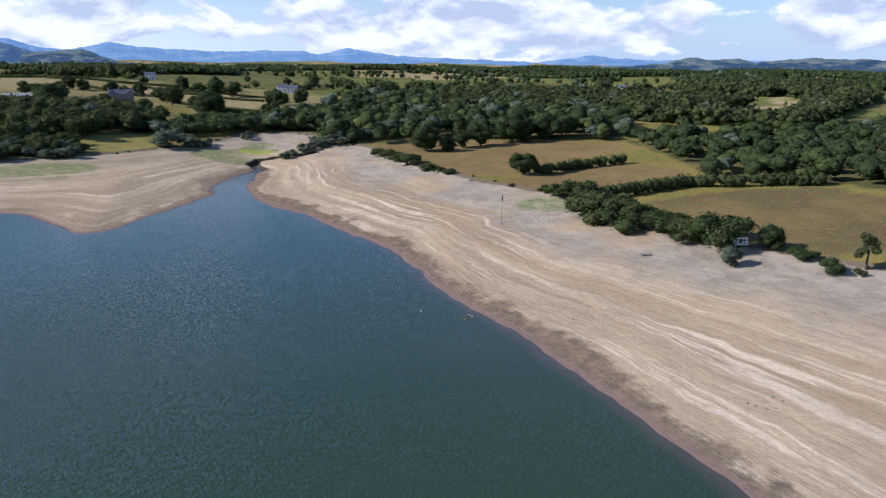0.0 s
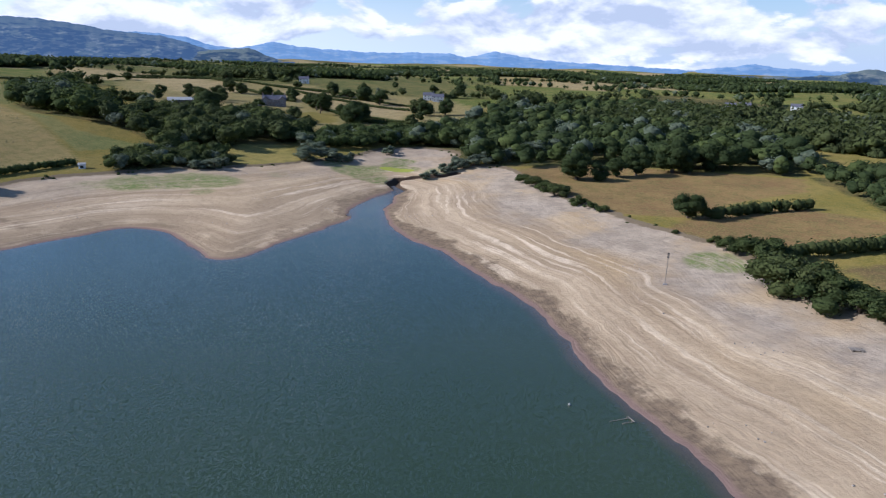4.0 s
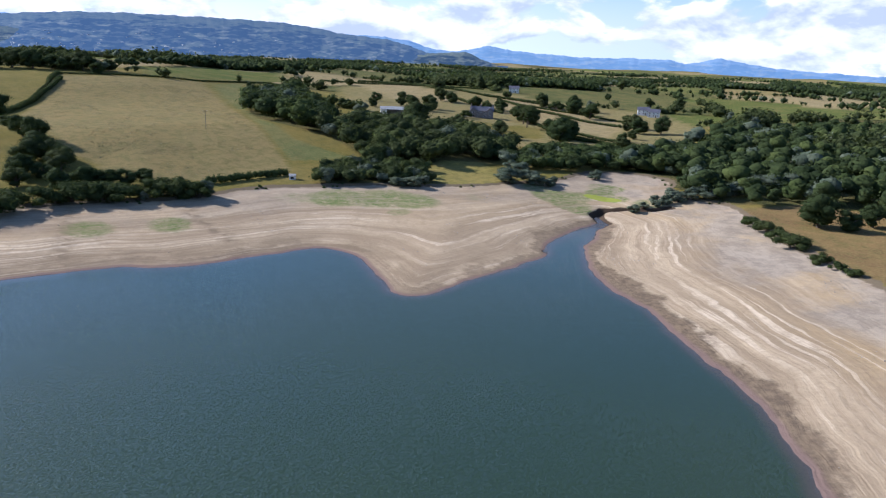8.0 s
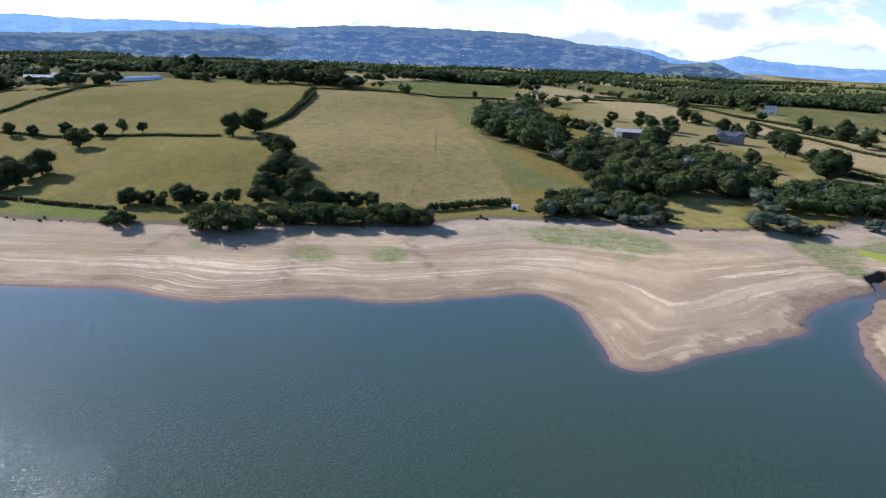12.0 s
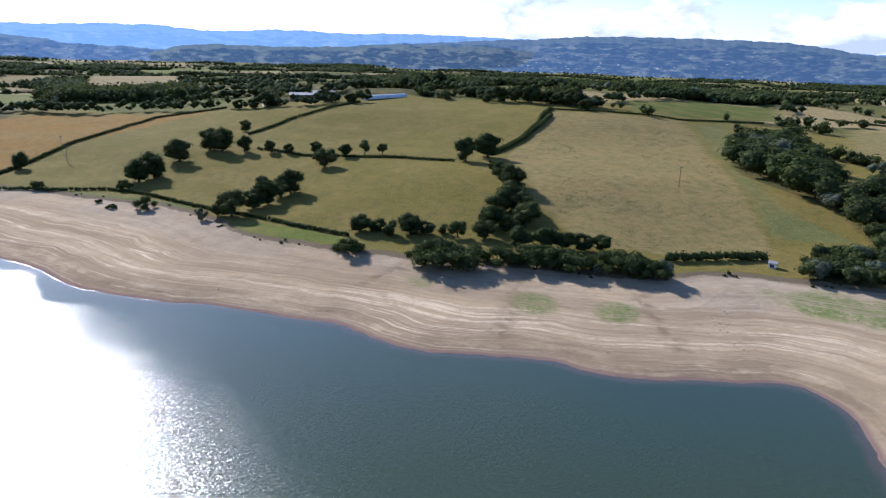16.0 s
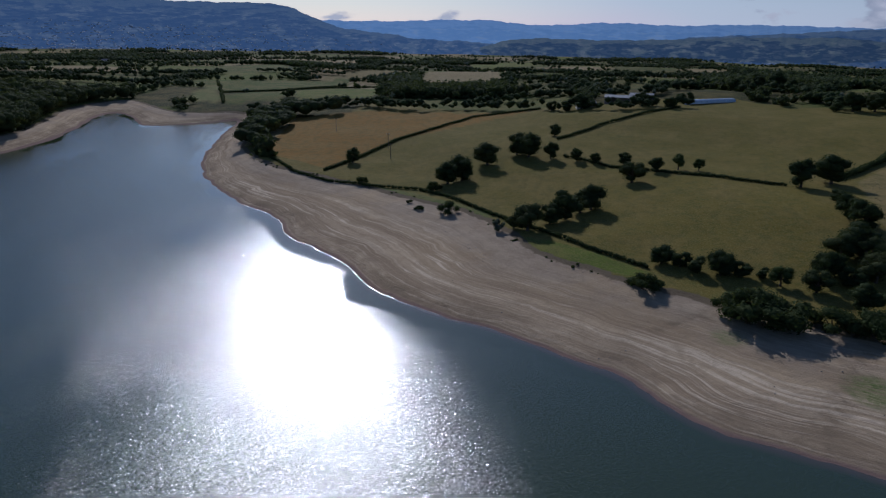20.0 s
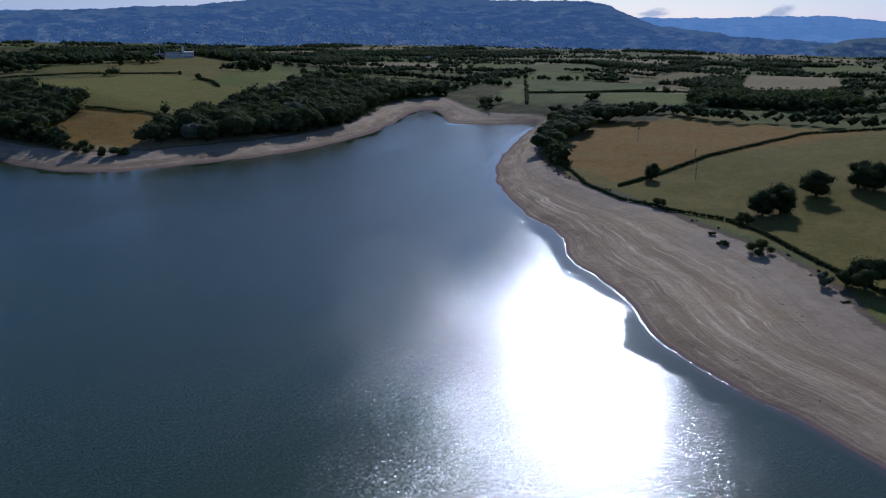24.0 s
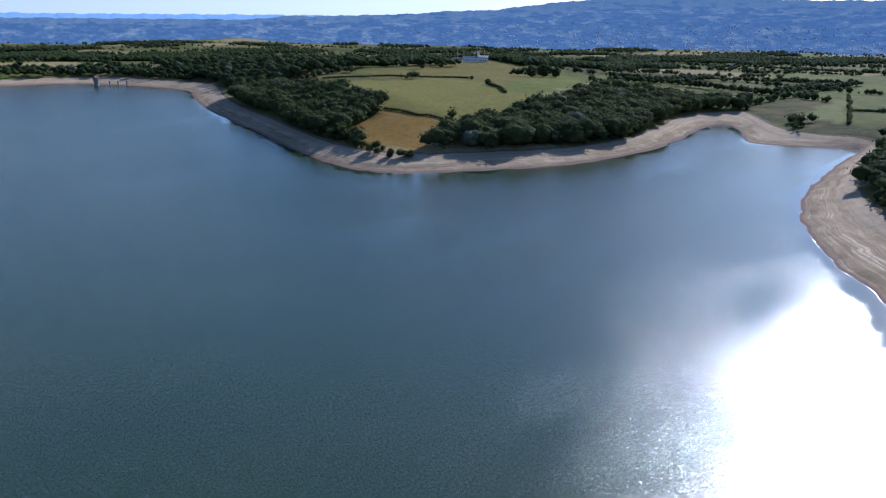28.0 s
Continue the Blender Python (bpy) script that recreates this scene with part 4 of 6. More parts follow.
def hillside(skyline, a, d, radius, depth):
    """Height of a hill at a bearing and a distance, and how far up the slope that is."""
    line = np.array(skyline, float)
    up = sum(np.interp(a + k, line[:, 0], line[:, 1]) for k in (-0.3, -0.15, 0.0, 0.15, 0.3)) / 5
    q = 1 - (radius - d) / depth
    fold = 9 * (1 - q) * q * (np.sin(a * 1.1 + 3 * q + 0.8 * np.sin(a * 0.37)) + 0.7 * np.sin(a * 2.7 + 5 * q))
    return (70 + np.tan(np.radians(up)) * radius) * q ** 1.2 - 14 * (1 - q) + fold, q


def ridge(name, label, skyline, radius, depth, mat, seed):
    """A long hill. skyline: bearing to the left of +y and degrees over the level, along its crest."""
    a = np.arange(skyline[0][0], skyline[-1][0], 0.15)
    rough = np.zeros(len(a))
    r = np.random.RandomState(seed)
    for k in range(7):
        rough = rough + 0.022 / 1.25 ** k * np.sin(a * 0.35 * 1.8 ** k * 6.28 + r.uniform(0, 6.28))
    rows, verts = 15, []
    for k in range(rows):
        d = radius - depth * (1 - k / (rows - 1))
        z, q = hillside(skyline, a, d, radius, depth)
        z = z + np.tan(np.radians(rough)) * radius * q
        verts.append(np.stack([-60 - np.sin(np.radians(a)) * d, 60 + np.cos(np.radians(a)) * d, z], 1))
    n = len(a)
    i = (np.arange(rows - 1)[:, None] * n + np.arange(n - 1)[None]).ravel()
    faces = np.stack([i, i + 1, i + n + 1, i + n], 1)
    me = bpy.data.meshes.new(name)
    me.from_pydata(np.concatenate(verts).tolist(), [], faces.tolist())
    me.polygons.foreach_set("use_smooth", np.ones(len(faces), bool))
    face = np.concatenate([np.stack([a * 73, 3.0 * v[:, 2], 0 * a + 5 * k / (rows - 1)], 1) for k, v in enumerate(verts)])
    me.attributes.new("slope", "FLOAT_VECTOR", "POINT").data.foreach_set("vector", face.astype(np.float32).ravel())
    # weight of the extra haze glow, rising to the sun's bearing
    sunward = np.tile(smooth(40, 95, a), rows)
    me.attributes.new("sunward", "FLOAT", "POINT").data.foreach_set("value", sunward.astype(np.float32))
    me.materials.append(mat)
    return tagged(new(name, me), label, "hills", kind="structure")


# last colour of each: its haze glow; the distant hills' own colours are blued too
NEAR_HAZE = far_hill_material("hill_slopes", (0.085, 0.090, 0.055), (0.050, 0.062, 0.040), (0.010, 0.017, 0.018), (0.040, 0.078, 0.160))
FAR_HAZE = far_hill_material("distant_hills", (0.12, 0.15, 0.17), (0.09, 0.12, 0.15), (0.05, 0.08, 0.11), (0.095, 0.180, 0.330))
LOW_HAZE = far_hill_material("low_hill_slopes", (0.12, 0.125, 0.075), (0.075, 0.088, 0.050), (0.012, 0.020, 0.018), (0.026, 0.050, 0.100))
ridge("backdrop_far", "distant mountains on the horizon, coloured pale blue for haze",
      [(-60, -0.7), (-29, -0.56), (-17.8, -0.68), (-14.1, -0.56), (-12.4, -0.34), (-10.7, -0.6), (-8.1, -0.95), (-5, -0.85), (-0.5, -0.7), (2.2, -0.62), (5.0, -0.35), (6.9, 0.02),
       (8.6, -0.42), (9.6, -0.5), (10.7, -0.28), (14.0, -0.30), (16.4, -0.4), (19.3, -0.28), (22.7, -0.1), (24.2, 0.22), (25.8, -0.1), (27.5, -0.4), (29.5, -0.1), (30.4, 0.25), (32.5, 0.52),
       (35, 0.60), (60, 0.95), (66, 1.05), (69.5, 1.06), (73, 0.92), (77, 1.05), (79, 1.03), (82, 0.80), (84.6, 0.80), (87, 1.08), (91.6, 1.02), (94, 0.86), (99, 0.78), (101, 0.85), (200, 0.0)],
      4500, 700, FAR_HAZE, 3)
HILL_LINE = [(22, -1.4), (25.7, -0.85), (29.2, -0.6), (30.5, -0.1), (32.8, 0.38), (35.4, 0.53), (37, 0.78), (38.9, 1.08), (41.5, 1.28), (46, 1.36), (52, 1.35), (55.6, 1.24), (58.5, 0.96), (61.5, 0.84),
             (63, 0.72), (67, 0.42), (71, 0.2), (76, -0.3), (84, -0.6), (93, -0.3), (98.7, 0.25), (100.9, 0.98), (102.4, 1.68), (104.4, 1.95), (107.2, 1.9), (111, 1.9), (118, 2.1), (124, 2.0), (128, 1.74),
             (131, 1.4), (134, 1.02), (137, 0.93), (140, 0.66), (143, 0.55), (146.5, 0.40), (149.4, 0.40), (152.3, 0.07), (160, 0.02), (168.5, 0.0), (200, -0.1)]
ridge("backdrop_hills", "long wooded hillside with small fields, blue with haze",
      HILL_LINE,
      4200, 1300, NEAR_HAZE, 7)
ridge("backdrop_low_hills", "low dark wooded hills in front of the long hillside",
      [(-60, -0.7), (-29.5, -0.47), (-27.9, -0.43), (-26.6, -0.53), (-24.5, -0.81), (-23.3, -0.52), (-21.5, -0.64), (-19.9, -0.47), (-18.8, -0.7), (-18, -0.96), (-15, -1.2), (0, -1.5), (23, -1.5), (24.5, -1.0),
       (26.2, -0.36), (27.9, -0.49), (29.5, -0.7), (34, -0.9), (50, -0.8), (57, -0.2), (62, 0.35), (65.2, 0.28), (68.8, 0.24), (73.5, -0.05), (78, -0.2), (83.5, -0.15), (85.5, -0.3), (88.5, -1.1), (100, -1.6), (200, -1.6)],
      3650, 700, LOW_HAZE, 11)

# ---- foliage kit ----
def ico(level):
    bm = bmesh.new()
    bmesh.ops.create_icosphere(bm, subdivisions=level, radius=1.0)
    v = np.array([p.co[:] for p in bm.verts])
    f = np.array([[q.index for q in p.verts] for p in bm.faces])
    bm.free()
    return v, f


ICO1, ICO2 = ico(1), ico(2)
OCTA = (np.array([(1, 0, 0), (-1, 0, 0), (0, 1, 0), (0, -1, 0), (0, 0, 1), (0, 0, -1)], float),
        np.array([(0, 2, 4), (2, 1, 4), (1, 3, 4), (3, 0, 4), (2, 0, 5), (1, 2, 5), (3, 1, 5), (0, 3, 5)]))


def sheet(name, verts, faces, mats, index=None):
    """A mesh from arrays of corners and triangles."""
    me = bpy.data.meshes.new(name)
    verts, faces = np.asarray(verts, np.float32), np.asarray(faces, np.int32)
    me.vertices.add(len(verts))
    me.vertices.foreach_set("co", verts.ravel())
    me.loops.add(faces.size)
    me.loops.foreach_set("vertex_index", faces.ravel())
    me.polygons.add(len(faces))
    me.polygons.foreach_set("loop_start", np.arange(0, faces.size, 3, dtype=np.int32))
    me.update(calc_edges=True)
    for mat in mats:
        me.materials.append(mat)
    if index is not None:
        me.polygons.foreach_set("material_index", np.asarray(index, np.int32))
    me.validate()
    return me


def leafy(r, centres, radii, sprays, size, ball=ICO1, squash=1.0):
    """Lumps of foliage: a rough dense heart each, and sprays of leaves standing out of it all round."""
    vs, fs, n = [], [], 0
    for c, rad in zip(centres, radii):
        v = ball[0] * (0.62 + 0.26 * r.rand(len(ball[0]), 1)) * rad * np.array([1, 1, squash])
        vs.append(v + c)
        fs.append(ball[1] + n)
        n += len(v)
        d = r.normal(size=(sprays, 3))
        d[:, 2] += 0.25
        d /= np.linalg.norm(d, axis=1)[:, None]
        at = c + d * rad * np.array([1, 1, squash]) * (0.70 + 0.36 * r.rand(sprays, 1))
        u = np.cross(d, r.normal(size=(sprays, 3))) + 0.22 * r.normal(size=(sprays, 3))
        u /= np.linalg.norm(u, axis=1)[:, None]
        w = np.cross(u, d + 0.35 * r.normal(size=(sprays, 3)))
        w /= np.linalg.norm(w, axis=1)[:, None] + 1e-6
        k = size * (0.6 + 0.8 * r.rand(sprays, 1))
        quad = np.stack([at - u * k * 0.7, at + w * k * 0.55, at + u * k * 0.8 + d * k * 0.25, at - w * k * 0.55], 1)
        vs.append(quad.reshape(-1, 3))
        i = n + 4 * np.arange(sprays)
        fs.append(np.concatenate([np.stack([i, i + 1, i + 2], 1), np.stack([i, i + 2, i + 3], 1)]))
        n += 4 * sprays
    return np.concatenate(vs), np.concatenate(fs)


def far_wood(name, label, points, mats, seed, lumps, sprays, ball=ICO1):
    """Woods and hedgerow trees too far off to count: one mesh. points: x, y, height, which leaf colour."""
    r = np.random.RandomState(seed)
    p = np.array(points, float)
    z = lie(p[:, 0], p[:, 1])[0]
    kinds = []
    for k in range(7):
        c = r.normal(size=(lumps, 3)) * np.array([0.24, 0.24, 0.12]) * (lumps > 1) + np.array([0, 0, 0.52])
        kinds.append(leafy(r, c, r.uniform(0.34, 0.52, lumps) * (1.15 if lumps == 1 else 0.92), sprays, 0.20 if lumps == 1 else 0.13, ball, 1.0))
    vs, fs, ix, n = [], [], [], 0
    for (x, y, h, which), base in zip(p, z):
        v, f = kinds[r.randint(7)]
        a = r.uniform(0, 6.28)
        turn = np.array([[math.cos(a), -math.sin(a), 0], [math.sin(a), math.cos(a), 0], [0, 0, 1]])
        w = v @ turn.T * (h * np.array([r.uniform(1.0, 1.35), r.uniform(1.0, 1.35), 1.0])) + (x, y, base - 0.10 * h)
        vs.append(w)
        fs.append(f + n)
        ix.append(np.full(len(f), int(which)))
        n += len(w)
    me = sheet(name, np.concatenate(vs), np.concatenate(fs), mats, np.concatenate(ix))
    return tagged(new(name, me), label, "trees", kind="stuff")


def scatter_far(seed, tries, near, beyond, most):
    """Hedgerow and woodland trees of the far patchwork, in the half of the country that is overlooked."""
    r = np.random.RandomState(seed)
    a, d = np.radians(r.uniform(-38, 178, tries)), near + (beyond - near) * r.rand(tries) ** 0.9
    x, y = -60 - np.sin(a) * d, 60 + np.cos(a) * d
    luck, edge = patchwork(x, y)
    north = (x > -70) & (y > 300)
    wooded = ((luck > 0.30) & (luck < 0.47)) | (north & (luck > 0.14) & (luck < 0.58))
    keep = (edge < 3.0 + d * 0.0022) | (wooded & (r.rand(tries) < 0.7))
    for _, _, shape in FIELDS:
        keep &= side(np.array(shape, float), x, y) > 4
    for shape in OPEN_LAND:
        keep &= side(np.array(shape, float), x, y) > 2
    keep = np.flatnonzero(keep)
    r.shuffle(keep)
    keep = keep[: most * 2]
    keep = keep[lie(x[keep], y[keep])[2] > 8][:most]
    x, y, wooded = x[keep], y[keep], wooded[keep]
    h = np.where(wooded, r.uniform(8, 13, len(x)), r.uniform(4.0, 10.0, len(x)))
    return np.c_[x, y, h, r.choice(3, len(x), p=(0.76, 0.21, 0.03))]


# ---- trees, bushes and hedges ----
def part(name, verts_faces, mat, parent, label=""):
    """One mesh object under a thing, from corners and triangles (or a bmesh)."""
    if isinstance(verts_faces, bmesh.types.BMesh):
        me = bpy.data.meshes.new(name)
        verts_faces.to_mesh(me)
        verts_faces.free()
        me.materials.append(mat)
    else:
        me = sheet(name, *verts_faces, [mat])
    ob = new(name, me)
    ob.parent = parent
    if label:
        ob["label"] = label
    return ob


def limb(points, radii, sides=6):
    """A tapered bough along points."""
    p, n = np.array(points, float), len(points)
    vs, fs = [], []
    for k in range(n):
        d = p[min(k + 1, n - 1)] - p[max(k - 1, 0)]
        d /= np.linalg.norm(d)
        u = np.cross(d, (0.3, 1, 0.1))
        u /= np.linalg.norm(u)
        w = np.cross(d, u)
        a = np.arange(sides) * 2 * np.pi / sides
        vs.append(p[k] + radii[k] * (np.cos(a)[:, None] * u + np.sin(a)[:, None] * w))
    for k in range(n - 1):
        for i in range(sides):
            a, b = k * sides + i, k * sides + (i + 1) % sides
            fs += [(a, b, b + sides), (a, b + sides, a + sides)]
    return np.concatenate(vs), np.array(fs)


def joined(pieces):
    vs, fs, n = [], [], 0
    for v, f in pieces:
        vs.append(v)
        fs.append(np.asarray(f) + n)
        n += len(v)
    return np.concatenate(vs), np.concatenate(fs)


def tree(kind, seed):
    """A tree 10 m high (a bush 5 m) at the origin: trunk with boughs, and a crown of leafy lumps."""
    r = np.random.RandomState(seed)
    names = {"o": "oak_tree", "a": "ash_tree", "w": "willow_tree", "b": "bush", "p": "pine_tree"}
    mats = {"o": OAK, "a": ASH, "w": WILLOW, "b": HEDGE, "p": OAK}
    root = new(names[kind])
    if kind == "b":
        n = 11
        a, d = r.uniform(0, 6.28, n), 2.5 * np.sqrt(r.rand(n))
        rad = r.uniform(0.9, 1.5, n)
        c = np.stack([np.cos(a) * d, np.sin(a) * d, np.clip(4.3 - 0.42 * d ** 1.5 - rad * 0.6 - 1.4 * r.rand(n), 0.7, 5)], 1)
        crown = leafy(r, c, rad, 150, 0.21, ICO1, 0.9)
        stems = joined([limb([(0.2 * k - 0.3, 0.1, -0.3), (0.4 * k - 0.6, 0.2 - 0.2 * k, 1.0), (0.9 * k - 1.3, 0.4 - 0.4 * k, 2.4)], (0.10, 0.08, 0.04), 5) for k in range(4)])
        part("stems", stems, BARK, root)
    elif kind == "p":
        n, c, rad = 17, [], []
        for k in range(n):
            a, t = r.uniform(0, 6.28), r.rand()
            d = (3.2 - 2.2 * t) * math.sqrt(r.rand())
            c.append((math.cos(a) * d, math.sin(a) * d, 4.0 + 5.2 * t))
            rad.append(r.uniform(0.9, 1.35))
        crown = leafy(r, np.array(c), rad, 80, 0.36, ICO1, 0.66)
        boughs = [limb([(0, 0, -0.4), (0.1, 0, 3), (-0.1, 0.1, 6.5), (0, 0, 9)], (0.34, 0.27, 0.18, 0.06), 7)]
        for k in range(6):
            a = k * 1.9
            boughs.append(limb([(0, 0, 4.6 + 0.6 * k), (math.cos(a) * 1.1, math.sin(a) * 1.1, 5.2 + 0.6 * k), (math.cos(a) * 2.1, math.sin(a) * 2.1, 5.5 + 0.6 * k)], (0.12, 0.08, 0.03), 5))
        part("trunk", joined(boughs), BARK, root)
    else:
        n = {"o": 17, "a": 13, "w": 16}[kind]
        wide, low = {"o": (3.4, 0.9), "a": (3.3, 1.3), "w": (3.3, 0.6)}[kind]
        c, rad = [], []
        for k in range(n):
            d = r.normal(size=3)
            d /= np.linalg.norm(d)
            q = 0.55 + 0.4 * r.rand()
            c.append((d[0] * wide * q, d[1] * wide * q, (10 + low) / 2 - 0.4 + d[2] * (10 - low) * 0.42 * q))
            rad.append(r.uniform(1.7, 2.6) if kind != "w" else r.uniform(1.4, 2.1))
        crown = leafy(r, np.array(c), rad, 150, 0.27 if kind == "o" else 0.24, ICO1, 0.86 if kind != "w" else 1.15)
        boughs = [limb([(0, 0, -0.5), (0.05, 0, 1.2), (0.15, 0.1, 3.0), (0.0, 0.2, 6.0)], (0.48, 0.36, 0.30, 0.12), 8)]
        for k in range(6):
            a = 1.05 * k + r.rand()
            boughs.append(limb([(0.1, 0.05, 2.2 + 0.3 * k), (math.cos(a) * 1.2, math.sin(a) * 1.2, 3.7 + 0.3 * k), (math.cos(a) * 2.6, math.sin(a) * 2.6, 4.9 + 0.45 * k)], (0.19, 0.13, 0.05), 5))
        part("trunk", joined(boughs), BARK, root)
    part("crown", crown, mats[kind], root)
    return root


KINDS = {k: [tree(k, 40 + 7 * i + ord(k)) for i in range(4 if k in "ob" else 2)] for k in "oawbp"}
LABELS = {"o": "broad dark green oak", "a": "small round light green ash", "w": "silvery grey-green willow", "b": "dense dark green bush",
          "p": "tall pine with a bare trunk"}
WORDS = {"o": "tree", "a": "tree", "w": "tree", "b": "bush", "p": "tree"}
USED = set()


def plant(entries, where, group, seed, fat=1.05, tall=1.0):
    """Trees and bushes one by one."""
    r = np.random.RandomState(seed)
    xy = np.array([e[1:3] for e in entries], float)
    ground = lie(xy[:, 0], xy[:, 1])[0]
    for (kind, x, y, high), z in zip(entries, ground):
        made = KINDS[kind][r.randint(len(KINDS[kind]))]
        k = tall * max(high, 1.4) / (5.0 if kind == "b" else 10.0)
        m = Matrix.LocRotScale((x, y, z - 0.1), Euler((0, 0, r.uniform(0, 6.28))), (k * fat * r.uniform(0.92, 1.12), k * fat * r.uniform(0.92, 1.12), k))
        ob = made if made not in USED else copy_thing(made, m)
        if made not in USED:
            made.matrix_basis = m
            USED.add(made)
        tagged(ob, LABELS[kind] + " " + where, WORDS[kind], group)


def hedge(high, line, seed):
    r = np.random.RandomState(seed)
    p = np.array(line, float)
    step = np.hypot(*np.diff(p, axis=0).T)
    along = np.r_[0, np.cumsum(step)]
    t = np.arange(0, along[-1], 0.40 * max(high, 1.6))
    t = t + r.uniform(-0.2, 0.2, len(t)) * high
    x = np.interp(t, along, p[:, 0]) + r.normal(size=len(t)) * 0.25
    y = np.interp(t, along, p[:, 1]) + r.normal(size=len(t)) * 0.25
    x, y = x + 1.2 * waves(x, y, 60, 31), y + 1.2 * waves(x, y, 60, 32)
    rad = high * r.uniform(0.44, 0.64, len(t))
    c = np.stack([x, y, lie(x, y)[0] + (high - rad) * r.uniform(0.72, 1.06, len(t))], 1)
    me = sheet("hedge", *leafy(r, c, rad, 26, 0.10 * high + 0.08, ICO1, 1.0), [HEDGE])
    return tagged(new("hedge", me), "trimmed dark green field hedge between pastures", "hedge", "field hedges")


def in_wood(shape, gap, seed, high=(8, 12.5), mix=(0.68, 0.24, 0.08)):
    """Trees spread through a wood's outline."""
    p = np.array(shape, float)
    r = np.random.RandomState(seed)
    gx, gy = np.meshgrid(np.arange(p[:, 0].min(), p[:, 0].max(), gap), np.arange(p[:, 1].min(), p[:, 1].max(), gap))
    x, y = gx.ravel() + r.uniform(-0.45, 0.45, gx.size) * gap, gy.ravel() + r.uniform(-0.45, 0.45, gx.size) * gap
    keep = (side(p, x, y) < 1) & (lie(x, y)[2] > 3)
    for _, _, field in FIELDS:
        keep &= side(np.array(field, float), x, y) > 1.0
    x, y = x[keep], y[keep]
    return np.c_[x, y, r.uniform(*high, len(x)), r.choice(3, len(x), p=mix)]


def wood(name, label, points, seed, lumps=6, sprays=44, ball=ICO1):
    """A wood: its trees stand so close that they cannot be told apart, in one mesh."""
    r = np.random.RandomState(seed)
    z = lie(points[:, 0], points[:, 1])[0]
    kinds = []
    for k in range(8):
        d = r.normal(size=(lumps, 3))
        d /= np.linalg.norm(d, axis=1)[:, None]
        c = d * np.array([0.24, 0.24, 0.20]) * r.uniform(0.6, 1.0, (lumps, 1)) + np.array([0, 0, 0.56])
        kinds.append(leafy(r, c, r.uniform(0.22, 0.37, lumps), sprays, 0.060, ball, 0.95))
    vs, fs, ix, n = [], [], [], 0
    for (x, y, h, which), base in zip(points, z):
        v, f = kinds[r.randint(8)]
        a = r.uniform(0, 6.28)
        turn = np.array([[math.cos(a), -math.sin(a), 0], [math.sin(a), math.cos(a), 0], [0, 0, 1]])
        w = v @ turn.T * (h * np.array([1.38, 1.38, 1.0])) + (x, y, base - 0.05 * h)
        vs.append(w)
        fs.append(f + n)
        ix.append(np.full(len(f), int(which)))
        n += len(w)
    return tagged(new(name, sheet(name, np.concatenate(vs), np.concatenate(fs), [OAK, ASH, WILLOW], np.concatenate(ix))), label, "wood", kind="stuff")


plant(HEDGEROW_TREES, "in the hedge between pastures", "hedgerow trees", 1, 1.1, 1.12)
plant(COPSE_TREES, "by the shore pasture", "copse by the shore", 2, 1.2, 1.1)
plant(SHORE_TREES, "above the western shore", "trees along the western shore", 3, 1.3, 1.0)
plant(SHORE_BUSHES, "overhanging the dry shore", "bushes along the western shore", 4, 1.22, 0.84)
plant(EAST_TREES, "on the parched eastern meadow", "trees on the eastern meadow", 5, 1.1, 1.3)
plant(BANK_BUSHES, "on the bank above the shore", "bushes on the eastern bank", 6, 1.15, 1.05)
plant(CREEK_WILLOWS, "beside the creek mouth", "willows at the creek", 7, 1.8, 1.1)
plant(HOUSE_TREES, "near the farmhouse", "trees round the farm", 8, 1.15, 1.15)
plant(FARM_TREES, "by the farm's stubble fields", "trees round the farm", 12, 1.2, 1.1)
plant(STUBBLE_TREES, "beside the pale stubble fields", "hedgerow trees round the stubble", 10, 1.1, 1.1)
plant(CREST_TREES, "along the crest behind the upper pasture", "trees on the crest", 18, 1.15, 1.0)
plant(SOUTH_TREES, "on the southern pasture", "trees on the southern hill", 9)
for some in KINDS.values():
    for spare in some:
        if spare not in USED:
            for ob in (*spare.children, spare):
                bpy.data.objects.remove(ob)
for number, (high, line) in enumerate(HEDGES):
    hedge(high, line, 60 + number)
wood("farm_wood", "dense dark oak wood on the slope below the farm", in_wood(FARM_WOOD, 9.0, 11, (12, 17)), 11)
wood("valley_wood", "mixed dark and light trees filling the small valley", in_wood(VALLEY_WOOD, 8.0, 12, (7, 13)), 12)
wood("thicket", "low bushy thicket above the shore by a hut", in_wood(HUT_THICKET, 4.5, 13, (4, 7)), 13)
wood("creek_wood", "light green trees behind the creek", in_wood(CREEK_WOOD, 6.5, 14, (6, 10), (0.45, 0.45, 0.10)), 14)
wood("north_wood", "dense mixed wood with grey willows north of the lake", in_wood(NORTH_WOOD, 9.5, 15, (7, 14), (0.66, 0.22, 0.12)), 15, 5, 22)
wood("east_wood", "dense dark wood beyond the parched meadows", in_wood(EAST_WOOD, 9.0, 16, (6, 11), (0.8, 0.15, 0.05)), 16, 5, 26)
wood("south_wood", "dark wood on the headland across the lake", in_wood(SOUTH_WOOD, 10, 17, (13, 19), (0.85, 0.12, 0.03)), 17, 7, 30)
wood("dam_wood", "dark continuous wood above the far southern shore", in_wood(DAM_WOOD, 12, 21, (12, 18), (0.88, 0.10, 0.02)), 21, 4, 12, ICO1)
wood("inlet_wood", "dark wood sloping down to the far shore", in_wood(INLET_WOOD, 10, 18, (12, 19), (0.8, 0.17, 0.03)), 18, 7, 30)
